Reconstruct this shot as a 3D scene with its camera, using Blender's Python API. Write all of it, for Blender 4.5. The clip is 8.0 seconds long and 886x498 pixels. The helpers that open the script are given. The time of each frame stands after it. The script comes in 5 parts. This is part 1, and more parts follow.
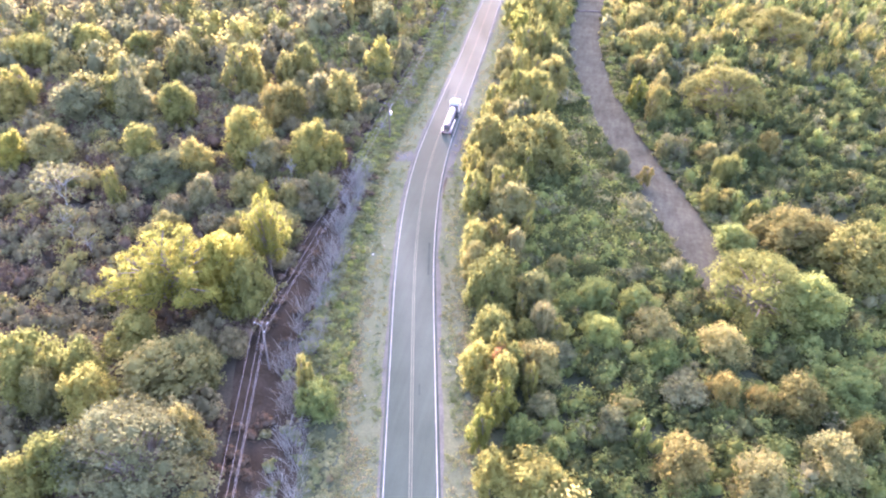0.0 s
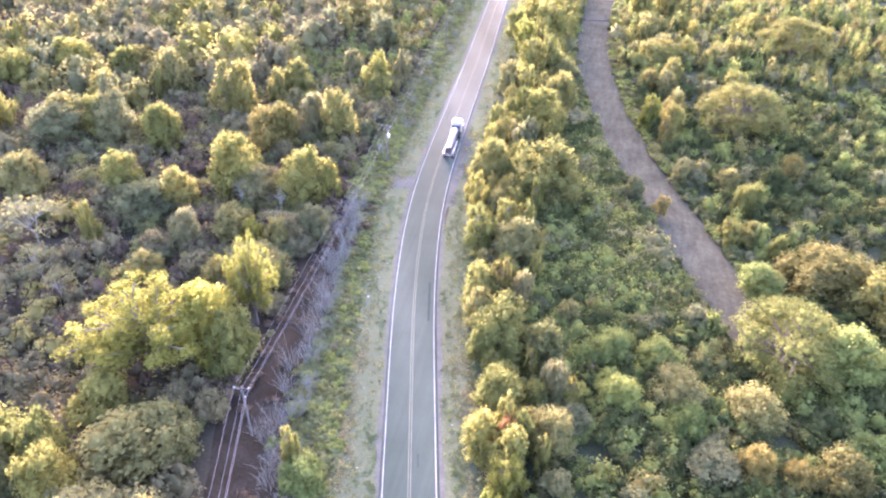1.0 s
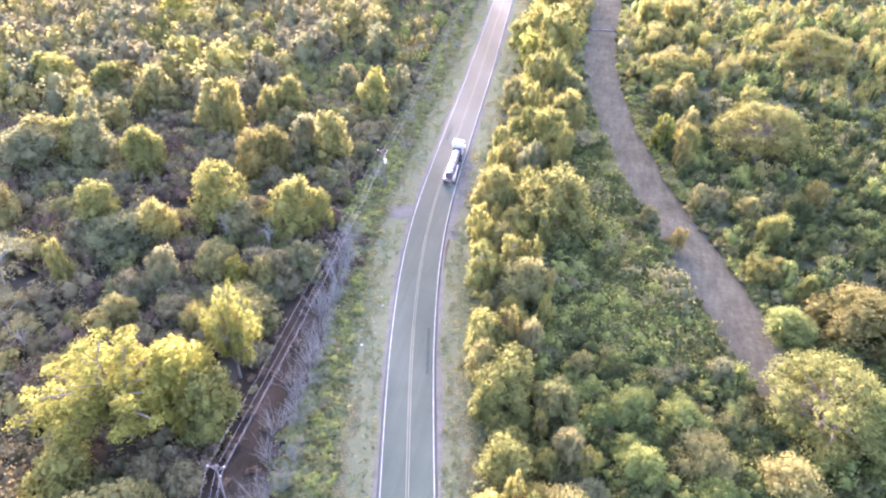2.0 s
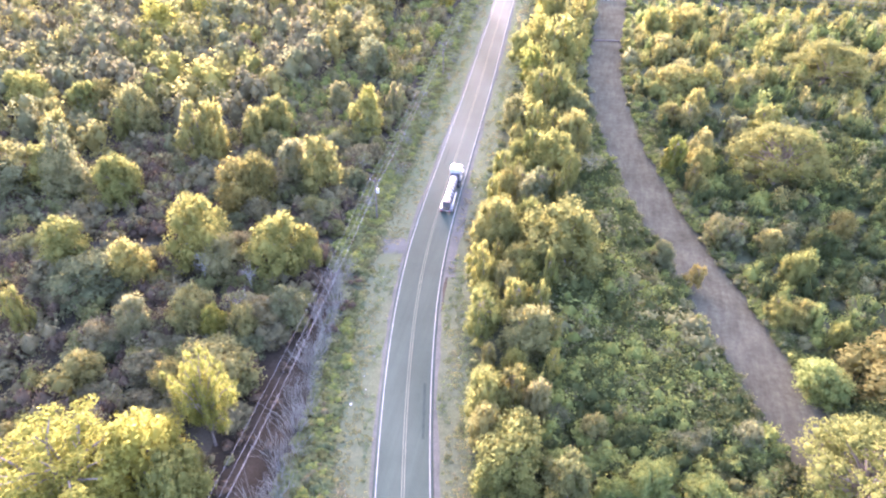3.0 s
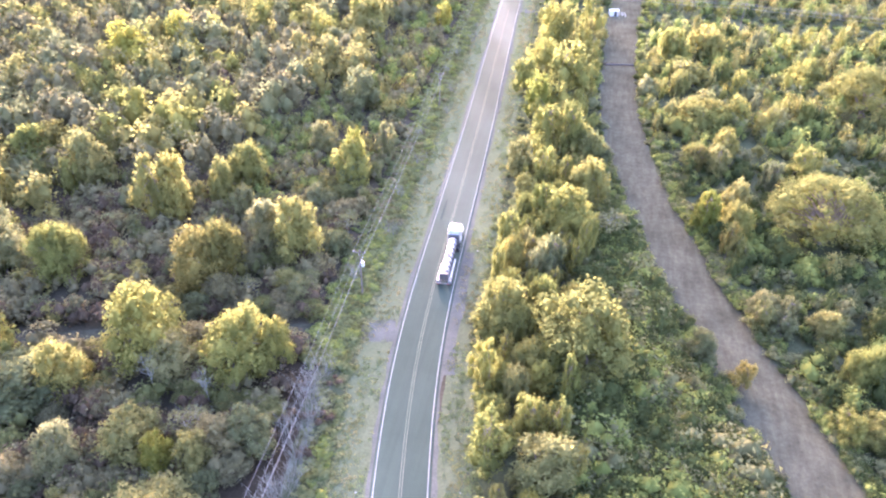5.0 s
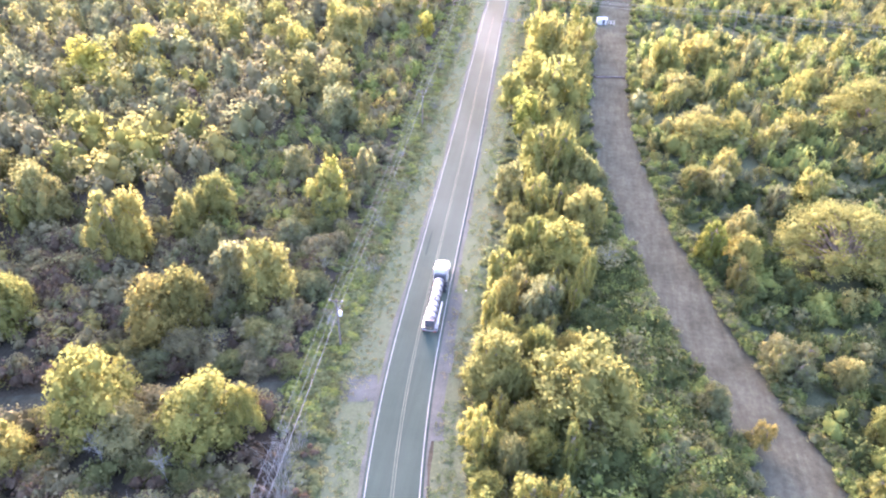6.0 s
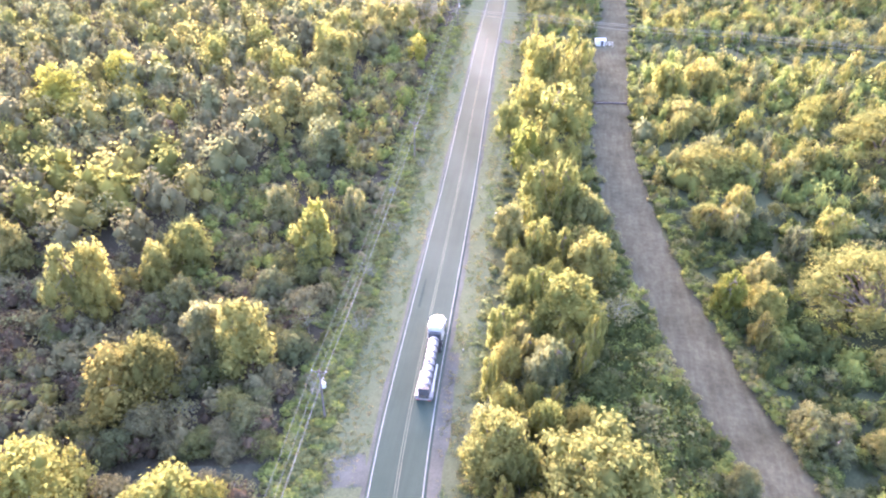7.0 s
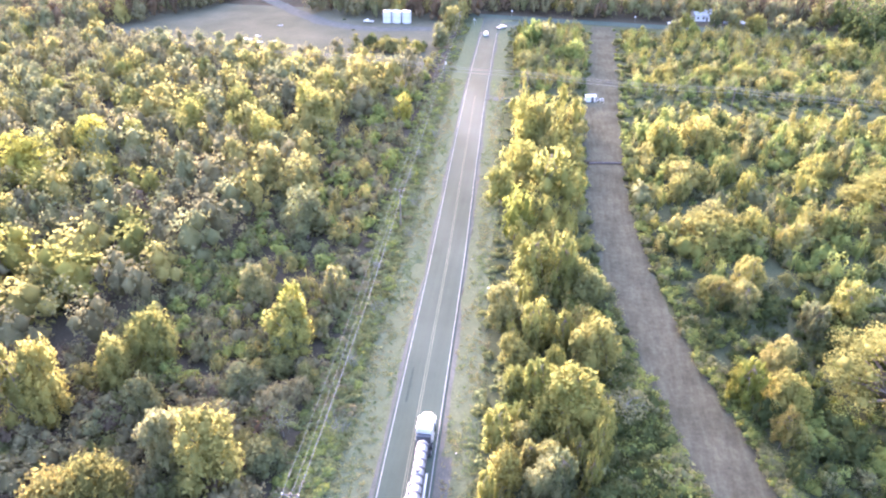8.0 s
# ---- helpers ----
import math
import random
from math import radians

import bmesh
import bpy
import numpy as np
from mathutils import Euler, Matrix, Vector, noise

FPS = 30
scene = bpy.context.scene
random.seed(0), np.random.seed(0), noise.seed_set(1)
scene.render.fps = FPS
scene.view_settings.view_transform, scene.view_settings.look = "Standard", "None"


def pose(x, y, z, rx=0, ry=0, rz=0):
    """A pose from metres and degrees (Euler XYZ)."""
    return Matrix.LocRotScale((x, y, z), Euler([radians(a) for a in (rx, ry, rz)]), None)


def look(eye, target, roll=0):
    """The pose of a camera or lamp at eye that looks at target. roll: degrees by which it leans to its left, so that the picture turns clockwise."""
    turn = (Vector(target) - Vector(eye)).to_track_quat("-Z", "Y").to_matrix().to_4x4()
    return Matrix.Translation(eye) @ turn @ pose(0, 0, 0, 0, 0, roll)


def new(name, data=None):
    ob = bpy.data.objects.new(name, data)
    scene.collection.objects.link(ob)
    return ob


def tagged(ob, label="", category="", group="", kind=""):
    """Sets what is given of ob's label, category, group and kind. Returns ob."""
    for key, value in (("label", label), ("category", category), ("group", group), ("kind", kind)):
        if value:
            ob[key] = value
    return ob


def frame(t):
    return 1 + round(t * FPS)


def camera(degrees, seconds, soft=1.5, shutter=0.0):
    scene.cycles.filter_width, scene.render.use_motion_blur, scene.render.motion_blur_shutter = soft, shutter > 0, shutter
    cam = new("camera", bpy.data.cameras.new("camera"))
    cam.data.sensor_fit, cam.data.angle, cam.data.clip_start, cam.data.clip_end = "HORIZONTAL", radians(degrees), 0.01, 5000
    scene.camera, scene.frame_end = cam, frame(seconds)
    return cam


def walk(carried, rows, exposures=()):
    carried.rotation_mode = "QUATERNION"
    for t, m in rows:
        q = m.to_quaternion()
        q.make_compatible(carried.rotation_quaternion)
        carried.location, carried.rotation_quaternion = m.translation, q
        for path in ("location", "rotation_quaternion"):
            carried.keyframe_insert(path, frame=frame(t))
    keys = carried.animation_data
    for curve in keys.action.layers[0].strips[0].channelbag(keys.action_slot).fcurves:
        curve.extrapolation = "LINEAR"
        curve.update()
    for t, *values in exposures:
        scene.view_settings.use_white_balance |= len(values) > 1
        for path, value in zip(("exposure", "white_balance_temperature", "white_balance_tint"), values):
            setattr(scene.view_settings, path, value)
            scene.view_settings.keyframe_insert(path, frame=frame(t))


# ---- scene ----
cam = camera(66.8, 8.0, soft=2.15)
PATH = [
    (0, (0.758, 0.549, 75.108), (0.451, 2.144, 73.942), 1.6),
    (0.5, (-0.471, 6.5, 75.369), (-0.78, 8.093, 74.199), 1.5),
    (1, (-1.781, 12.864, 75.313), (-2.092, 14.456, 74.143), 1.5),
    (1.5, (-2.985, 18.708, 75.217), (-3.299, 20.3, 74.047), 1.5),
    (3, (-6.466, 36.687, 75.023), (-6.775, 38.28, 73.854), 1.2),
    (3.5, (-7.484, 42.486, 74.831), (-7.796, 44.078, 73.662), 1.2),
    (4, (-8.886, 48.756, 74.997), (-9.196, 50.347, 73.825), 1.1),
    (4.5, (-10.078, 54.6, 74.839), (-10.39, 56.191, 73.668), 1.1),
    (6, (-13.531, 72.694, 74.413), (-13.791, 74.295, 73.244), 1.1),
    (6.5, (-14.606, 78.545, 74.329), (-14.855, 80.148, 73.158), 1.1),
    (7, (-15.81, 84.907, 74.397), (-16.054, 86.528, 73.251), 1.1),
    (7.5, (-16.567, 90.656, 74.318), (-16.823, 92.32, 73.237), 1.0),
    (8, (-17.426, 96.753, 74.338), (-17.652, 98.448, 73.301), 0.8),
]
walk(cam, [(t, look(eye, target, roll)) for t, eye, target, roll in PATH], [(0, 5.2, 5080, 51), (8, 5.2, 5080, 42)])

# ---------- light ----------
SUN_TURN, SUN_RISE = -22.8, 5.3          # degrees: from +y towards +x, above the horizon
world = bpy.data.worlds.new("sky")
scene.world = world
world.use_nodes = True
wn = world.node_tree.nodes
sky = wn.new("ShaderNodeTexSky")
sky.sky_type, sky.sun_disc = "NISHITA", False
sky.sun_elevation, sky.sun_rotation = radians(SUN_RISE), radians(SUN_TURN)
sky.air_density, sky.dust_density, sky.ozone_density = 1.0, 8.0, 0.4
wn["Background"].inputs["Strength"].default_value = 0.15
world.node_tree.links.new(sky.outputs[0], wn["Background"].inputs["Color"])
sun_data = bpy.data.lights.new("sun", "SUN")
sun_data.energy, sun_data.angle, sun_data.color = 2.0, radians(4.0), (0.77, 0.66, 0.52)
sun = new("sun", sun_data)
sa, se = radians(SUN_TURN), radians(SUN_RISE)
sun.matrix_world = look((500 * math.sin(sa) * math.cos(se), 500 * math.cos(sa) * math.cos(se), 500 * math.sin(se)), (0, 0, 0))


# ---------- materials ----------
def shader(name, rough=0.8, metal=0.0):
    m = bpy.data.materials.new(name)
    m.use_nodes = True
    b = m.node_tree.nodes["Principled BSDF"]
    b.inputs["Roughness"].default_value, b.inputs["Metallic"].default_value = rough, metal
    return m, m.node_tree.nodes, m.node_tree.links, b


def ramp(nodes, links, source, stops):
    r = nodes.new("ShaderNodeValToRGB")
    while len(r.color_ramp.elements) < len(stops):
        r.color_ramp.elements.new(0.5)
    for e, (at, col) in zip(r.color_ramp.elements, stops):
        e.position, e.color = at, (*col, 1)
    links.new(source, r.inputs[0])
    return r.outputs[0]


def grain(nodes, links, scale, detail=4.0, rough=0.6, stretch=None):
    co = nodes.new("ShaderNodeTexCoord")
    n = nodes.new("ShaderNodeTexNoise")
    n.inputs["Scale"].default_value, n.inputs["Detail"].default_value, n.inputs["Roughness"].default_value = scale, detail, rough
    where = co.outputs["Object"]
    if stretch:
        mp = nodes.new("ShaderNodeMapping")
        mp.inputs["Scale"].default_value = stretch
        links.new(where, mp.inputs[0])
        where = mp.outputs[0]
    links.new(where, n.inputs["Vector"])
    return n.outputs["Fac"]


def mixed(nodes, links, fac, a, b, mode="MIX"):
    x = nodes.new("ShaderNodeMix")
    x.data_type, x.blend_type = "RGBA", mode
    for socket, value in ((x.inputs[0], fac), (x.inputs[6], a), (x.inputs[7], b)):
        if isinstance(value, (int, float)):
            socket.default_value = value
        elif isinstance(value, tuple):
            socket.default_value = (*value, 1)
        else:
            links.new(value, socket)
    return x.outputs[2]


def bumped(nodes, links, b, height, strength, distance):
    n = nodes.new("ShaderNodeBump")
    n.inputs["Strength"].default_value, n.inputs["Distance"].default_value = strength, distance
    links.new(height, n.inputs["Height"])
    links.new(n.outputs[0], b.inputs["Normal"])


def two_tone(name, dark, light, scale, fine, rough=0.85, bump=0.3, metal=0.0, depth=0.02):
    """A surface with broad patches and fine grain."""
    m, nodes, links, b = shader(name, rough, metal)
    if rough > 0.8:
        b.inputs["Specular IOR Level"].default_value = 0.0
    broad = grain(nodes, links, scale)
    small = grain(nodes, links, fine, 5.0, 0.7)
    col = ramp(nodes, links, broad, [(0.3, dark), (0.7, light)])
    speck = ramp(nodes, links, small, [(0.25, (0.62, 0.62, 0.62)), (0.75, (1.3, 1.3, 1.3))])
    links.new(mixed(nodes, links, 1.0, col, speck, "MULTIPLY"), b.inputs["Base Color"])
    bumped(nodes, links, b, small, bump, depth)
    return m


def leaf_matter(name, a, b2, through_light=0.48):
    """Leaves: two tones by tree and by leaf, thin enough for light to come through."""
    m, nodes, links, b = shader(name, 0.7)
    b.inputs["Specular IOR Level"].default_value = 0.0
    info, geo = nodes.new("ShaderNodeObjectInfo"), nodes.new("ShaderNodeNewGeometry")
    a, b2 = (a[0], a[1], a[2] * 0.84), (b2[0], b2[1], b2[2] * 0.84)
    col = ramp(nodes, links, geo.outputs["Random Per Island"], [(0.0, a), (1.0, b2)])
    patch = ramp(nodes, links, grain(nodes, links, 0.35, 2.0), [(0.3, (0.72, 0.74, 0.72)), (0.7, (1.22, 1.2, 1.15))])
    col = mixed(nodes, links, 1.0, col, patch, "MULTIPLY")
    tree = ramp(nodes, links, info.outputs["Random"], [(0.0, (0.72, 0.78, 0.76)), (0.5, (1.0, 1.0, 1.0)), (1.0, (1.25, 1.18, 1.05))])
    col = mixed(nodes, links, 1.0, col, tree, "MULTIPLY")
    links.new(col, b.inputs["Base Color"])
    glow = nodes.new("ShaderNodeBsdfTranslucent")
    links.new(mixed(nodes, links, 1.0, col, (1.05, 1.06, 0.92), "MULTIPLY"), glow.inputs["Color"])
    both = nodes.new("ShaderNodeMixShader")
    both.inputs[0].default_value = through_light
    links.new(b.outputs[0], both.inputs[1]), links.new(glow.outputs[0], both.inputs[2])
    links.new(both.outputs[0], nodes["Material Output"].inputs["Surface"])
    return m


LEAF = {
    "ol": ("olive-green", leaf_matter("olive_leaves", (0.145, 0.143, 0.068), (0.210, 0.202, 0.095))),
    "yg": ("yellow-green", leaf_matter("yellow_green_leaves", (0.151, 0.154, 0.055), (0.220, 0.216, 0.078))),
    "ye": ("bright yellow", leaf_matter("yellow_leaves", (0.165, 0.169, 0.045), (0.24, 0.237, 0.068), 0.55)),
    "gr": ("fresh green", leaf_matter("green_leaves", (0.125, 0.156, 0.060), (0.190, 0.218, 0.081))),
    "dk": ("dark green", leaf_matter("dark_leaves", (0.056, 0.071, 0.033), (0.088, 0.104, 0.048))),
    "sg": ("grey-green", leaf_matter("sage_leaves", (0.125, 0.13, 0.078), (0.18, 0.182, 0.108))),
    "pa": ("pale silvery", leaf_matter("pale_leaves", (0.149, 0.146, 0.086), (0.207, 0.201, 0.116))),
    "yp": ("pale yellow-green", leaf_matter("straw_leaves", (0.164, 0.156, 0.061), (0.229, 0.215, 0.083))),
    "go": ("golden-brown", leaf_matter("golden_leaves", (0.135, 0.12, 0.048), (0.195, 0.172, 0.07))),
    "or": ("orange-red", leaf_matter("orange_leaves", (0.27, 0.135, 0.07), (0.36, 0.19, 0.095))),
    # brown of leafless brush; on the back woods it stands in for shade
    "br": ("shade-brown leafless", leaf_matter("shade_brown_twigs", (0.07, 0.054, 0.045), (0.105, 0.083, 0.07), 0.25)),
    "gb": ("grey-brown", leaf_matter("grey_brown_leaves", (0.135, 0.122, 0.08), (0.19, 0.172, 0.11), 0.4)),
    "we": ("grassy green", leaf_matter("weed_leaves", (0.158, 0.169, 0.090), (0.217, 0.225, 0.124))),
    "gy": ("leafless grey", two_tone("grey_twigs", (0.17, 0.167, 0.14), (0.25, 0.243, 0.205), 0.5, 6.0, 0.85)),
}
BARK = two_tone("bark", (0.10, 0.085, 0.07), (0.22, 0.19, 0.16), 0.8, 9.0, bump=0.6)


def asphalt_matter():
    m, nodes, links, b = shader("worn_asphalt", 0.8)
    b.inputs["Specular IOR Level"].default_value = 0.03
    broad = grain(nodes, links, 0.12, 3.0)
    fine = grain(nodes, links, 14.0, 6.0, 0.75)
    streak = grain(nodes, links, 1.0, 3.0, 0.6, (1.1, 0.03, 1.0))
    col = ramp(nodes, links, broad, [(0.3, (0.040, 0.055, 0.042)), (0.7, (0.049, 0.066, 0.051))])
    col = mixed(nodes, links, 1.0, col, ramp(nodes, links, fine, [(0.3, (0.82, 0.82, 0.82)), (0.7, (1.15, 1.15, 1.15))]), "MULTIPLY")
    col = mixed(nodes, links, 1.0, col, ramp(nodes, links, streak, [(0.35, (0.93, 0.93, 0.93)), (0.65, (1.04, 1.04, 1.04))]), "MULTIPLY")
    links.new(col, b.inputs["Base Color"])
    bumped(nodes, links, b, fine, 0.25, 0.01)
    return m


def dirt_matter():
    """Bare soil, churned and paler along its ruts."""
    m, nodes, links, b = shader("bare_dirt", 0.95)
    b.inputs["Specular IOR Level"].default_value = 0.0
    broad = grain(nodes, links, 0.14, 3.0)
    clods = grain(nodes, links, 1.1, 6.0, 0.75)
    ruts = grain(nodes, links, 0.9, 4.0, 0.65, (1.0, 0.16, 1.0))
    col = ramp(nodes, links, broad, [(0.3, (0.049, 0.050, 0.034)), (0.7, (0.078, 0.078, 0.054))])
    col = mixed(nodes, links, 1.0, col, ramp(nodes, links, clods, [(0.3, (0.74, 0.74, 0.74)), (0.7, (1.22, 1.21, 1.2))]), "MULTIPLY")
    col = mixed(nodes, links, 1.0, col, ramp(nodes, links, ruts, [(0.35, (0.86, 0.85, 0.84)), (0.68, (1.16, 1.17, 1.17))]), "MULTIPLY")
    links.new(col, b.inputs["Base Color"])
    bumped(nodes, links, b, clods, 0.9, 0.25)
    return m


ASPHALT = asphalt_matter()
LITTER = two_tone("forest_floor", (0.043, 0.039, 0.026), (0.066, 0.059, 0.041), 0.09, 2.5, bump=0.6, depth=0.1)
GRASS = two_tone("mown_grass", (0.072, 0.084, 0.046), (0.096, 0.106, 0.063), 0.55, 2.4, bump=0.6, depth=0.08)
MEADOW = two_tone("rough_meadow", (0.045, 0.052, 0.026), (0.075, 0.082, 0.044), 0.12, 2.5, bump=0.6, depth=0.1)
GRAVEL = two_tone("gravel", (0.066, 0.070, 0.060), (0.098, 0.100, 0.086), 0.35, 7.0, bump=0.5)
DIRT = dirt_matter()
LOT = two_tone("lot_grass", (0.066, 0.068, 0.045), (0.102, 0.1, 0.068), 0.05, 2.0, bump=0.25, depth=0.03)
TANK = two_tone("polished_tank", (0.22, 0.225, 0.23), (0.34, 0.345, 0.35), 0.9, 6.0, 0.45, 0.05, 0.5)
PLATE = two_tone("scuffed_plate", (0.34, 0.345, 0.345), (0.46, 0.465, 0.465), 1.2, 6.0, 0.85)
WHITE_LINE = two_tone("white_road_paint", (0.20, 0.20, 0.20), (0.33, 0.33, 0.32), 0.6, 6.0, 0.85)
YELLOW_LINE = two_tone("yellow_road_paint", (0.12, 0.118, 0.095), (0.185, 0.175, 0.135), 0.3, 6.0, 0.85)
WHITE = two_tone("white_paint", (0.42, 0.43, 0.42), (0.52, 0.525, 0.51), 0.7, 9.0, 0.35, 0.05)
STEEL = two_tone("polished_steel", (0.70, 0.71, 0.72), (0.80, 0.80, 0.80), 0.9, 5.0, 0.28, 0.03, 0.9)
DULL = two_tone("dull_aluminium", (0.22, 0.23, 0.235), (0.32, 0.32, 0.32), 0.9, 6.0, 0.5, 0.05, 0.5)
BLACK = two_tone("black_rubber", (0.02, 0.02, 0.02), (0.04, 0.04, 0.04), 2.0, 9.0, 0.8)
DARK = two_tone("dark_frame", (0.04, 0.04, 0.045), (0.08, 0.08, 0.08), 1.5, 9.0, 0.6)
RED = two_tone("red_lens", (0.40, 0.02, 0.02), (0.5, 0.03, 0.02), 2.0, 9.0, 0.25)
GLASS = two_tone("tinted_glass", (0.02, 0.025, 0.03), (0.03, 0.035, 0.04), 2.0, 9.0, 0.08)
POLE_WOOD = two_tone("pole_wood", (0.10, 0.085, 0.07), (0.17, 0.15, 0.13), 0.7, 8.0)
CERAMIC = two_tone("pale_ceramic", (0.40, 0.40, 0.40), (0.52, 0.52, 0.52), 3.0, 20.0, 0.3)
WIRE = two_tone("weathered_wire", (0.18, 0.175, 0.165), (0.26, 0.25, 0.24), 1.0, 9.0, 0.85, 0.05)
ROOF = two_tone("metal_roof", (0.30, 0.31, 0.31), (0.40, 0.40, 0.40), 0.5, 5.0, 0.4)
BLUE = two_tone("grey_blue_paint", (0.10, 0.12, 0.16), (0.16, 0.19, 0.23), 0.9, 8.0, 0.3)
LITTER_WHITE = two_tone("scrap_plastic", (0.30, 0.30, 0.29), (0.42, 0.42, 0.41), 2.0, 8.0, 0.6)


# ---------- mesh helpers ----------
def mesh_of(name, verts, faces, material=None, smooth=False):
    """A mesh from arrays: faces all of one size."""
    verts, faces = np.asarray(verts, np.float32), np.asarray(faces, np.int32)
    me = bpy.data.meshes.new(name)
    n, k = faces.shape
    me.vertices.add(len(verts)), me.loops.add(n * k), me.polygons.add(n)
    me.vertices.foreach_set("co", verts.ravel())
    me.loops.foreach_set("vertex_index", faces.ravel())
    me.polygons.foreach_set("loop_start", np.arange(0, n * k, k, dtype=np.int32))
    me.polygons.foreach_set("use_smooth", np.full(n, smooth))
    me.update(calc_edges=True)
    if material:
        me.materials.append(material)
    return me


def part(name, bm, material, parent, label=""):
    me = bpy.data.meshes.new(name)
    bm.to_mesh(me)
    bm.free()
    me.materials.append(material)
    ob = new(name, me)
    ob.parent = parent
    return tagged(ob, label)


def part_mesh(name, me, parent, label=""):
    ob = new(name, me)
    ob.parent = parent
    return tagged(ob, label)


def thing(name, m, label, category, group="", kind=""):
    ob = new(name)
    ob.empty_display_size = 0.3
    ob.matrix_basis = m
    return tagged(ob, label, category, group, kind)


def box(bm, x, y, z, sx, sy, sz, bevel=0.0, turn=None):
    m = Matrix.Translation((x, y, z)) @ (turn or Matrix()) @ Matrix.Diagonal((sx, sy, sz, 1))
    made = bmesh.ops.create_cube(bm, size=1, matrix=m)["verts"]
    if bevel:
        edges = list({e for v in made for e in v.link_edges})
        bmesh.ops.bevel(bm, geom=edges, offset=bevel, segments=2, affect="EDGES", profile=0.6)
    return bm


def rod(bm, a, b, r0, r1=None, sides=8, caps=True):
    a, b = Vector(a), Vector(b)
    m = Matrix.Translation((a + b) / 2) @ (b - a).to_track_quat("Z", "Y").to_matrix().to_4x4()
    bmesh.ops.create_cone(bm, cap_ends=caps, segments=sides, radius1=r0, radius2=r0 if r1 is None else r1, depth=(b - a).length, matrix=m)
    return bm


def tubes(lines, sides=3):
    """Tapered tubes as arrays: lines of (a, b, r0, r1)."""
    a = np.array([l[0] for l in lines], float)
    b = np.array([l[1] for l in lines], float)
    r0, r1 = np.array([l[2] for l in lines]), np.array([l[3] for l in lines])
    d = b - a
    d /= np.maximum(np.linalg.norm(d, axis=1, keepdims=True), 1e-6)
    side = np.cross(d, np.where(np.abs(d[:, 2:]) > 0.9, [[1.0, 0, 0]], [[0, 0, 1.0]]))
    side /= np.maximum(np.linalg.norm(side, axis=1, keepdims=True), 1e-6)
    up = np.cross(d, side)
    ang = np.arange(sides) * 2 * np.pi / sides
    ring = side[:, None] * np.cos(ang)[None, :, None] + up[:, None] * np.sin(ang)[None, :, None]
    v = np.concatenate([a[:, None] + ring * r0[:, None, None], b[:, None] + ring * r1[:, None, None]], 1)
    n = np.arange(sides)
    f = np.stack([n, (n + 1) % sides, (n + 1) % sides + sides, n + sides], 1)
    faces = (np.arange(len(lines)) * 2 * sides)[:, None, None] + f[None]
    return v.reshape(-1, 3), faces.reshape(-1, 4)


# ---------- the plan: road, track, boundaries ----------
ROAD_Y = np.array([-400, -60, 0, 50, 67, 92, 105, 123, 140, 155, 185, 215, 255, 290, 310, 365, 415, 440])
ROAD_X = np.array([80, 14.0, -0.2, -12.1, -16.1, -22.0, -24.7, -27.7, -29.4, -30.1, -31.1, -32.1, -34.0, -35.5, -36.4, -38.2, -39.3, -39.8])
TRACK_Y = np.array([96, 106, 112, 120, 135, 150, 168, 187, 204, 229, 240, 300, 320, 418, 433])
TRACK_X = np.array([37.0, 32.4, 30.2, 27.8, 24.1, 19.0, 13.4, 9.4, 6.2, 3.9, 3.2, 4.8, 6.8, 13.0, 13.8])
POLES = [(-18.5, -3.0), (-38.2, 66.3), (-41.3, 145.6), (-44.3, 226.0), (-49.3, 333.0), (-52.5, 406.0)]


def smooth_line(ys, xs, step=2.0):
    y = np.arange(ys[0], ys[-1] + step / 2, step)
    x = np.interp(y, ys, xs)
    for _ in range(3):
        pad = np.r_[2 * x[0] - x[3:0:-1], x, 2 * x[-1] - x[-2:-5:-1]]
        x = np.convolve(pad, np.ones(7) / 7, "valid")
    return np.stack([x, y], 1)


ROAD, TRACK = smooth_line(ROAD_Y, ROAD_X), smooth_line(TRACK_Y, TRACK_X)


def road_x(y):
    return np.interp(y, ROAD[:, 1], ROAD[:, 0])


def track_x(y):
    return np.interp(y, TRACK[:, 1], TRACK[:, 0])


def pole_x(y):
    return np.interp(y, [p[1] for p in POLES], [p[0] for p in POLES])


def ribbon(name, line, off0, off1, z, material, wobble=0.0, seed=0, rows=1):
    """A strip along a line between two offsets to its right-hand side."""
    rng = np.random.default_rng(seed)
    d = np.gradient(line, axis=0)
    d /= np.linalg.norm(d, axis=1, keepdims=True)
    n = np.stack([d[:, 1], -d[:, 0]], 1)
    w0, w1 = (np.convolve(rng.normal(0, 1, len(line) + 4), np.ones(5) / 5, "valid") * wobble for _ in range(2))
    lines = []
    for k in range(rows + 1):
        s = k / rows
        o = (np.full(len(line), off0) + w0) * (1 - s) + (np.full(len(line), off1) + w1) * s
        zz = np.full(len(line), z) if np.isscalar(z) else np.full(len(line), z[0] * (1 - s) + z[1] * s)
        lines.append(np.c_[line + n * o[:, None], zz])
    v = np.concatenate(lines)
    m = len(line)
    i = np.arange(m - 1)
    f = np.concatenate([np.stack([k * m + i, (k + 1) * m + i, (k + 1) * m + i + 1, k * m + i + 1], 1) for k in range(rows)])
    return new(name, mesh_of(name, v, f, material))


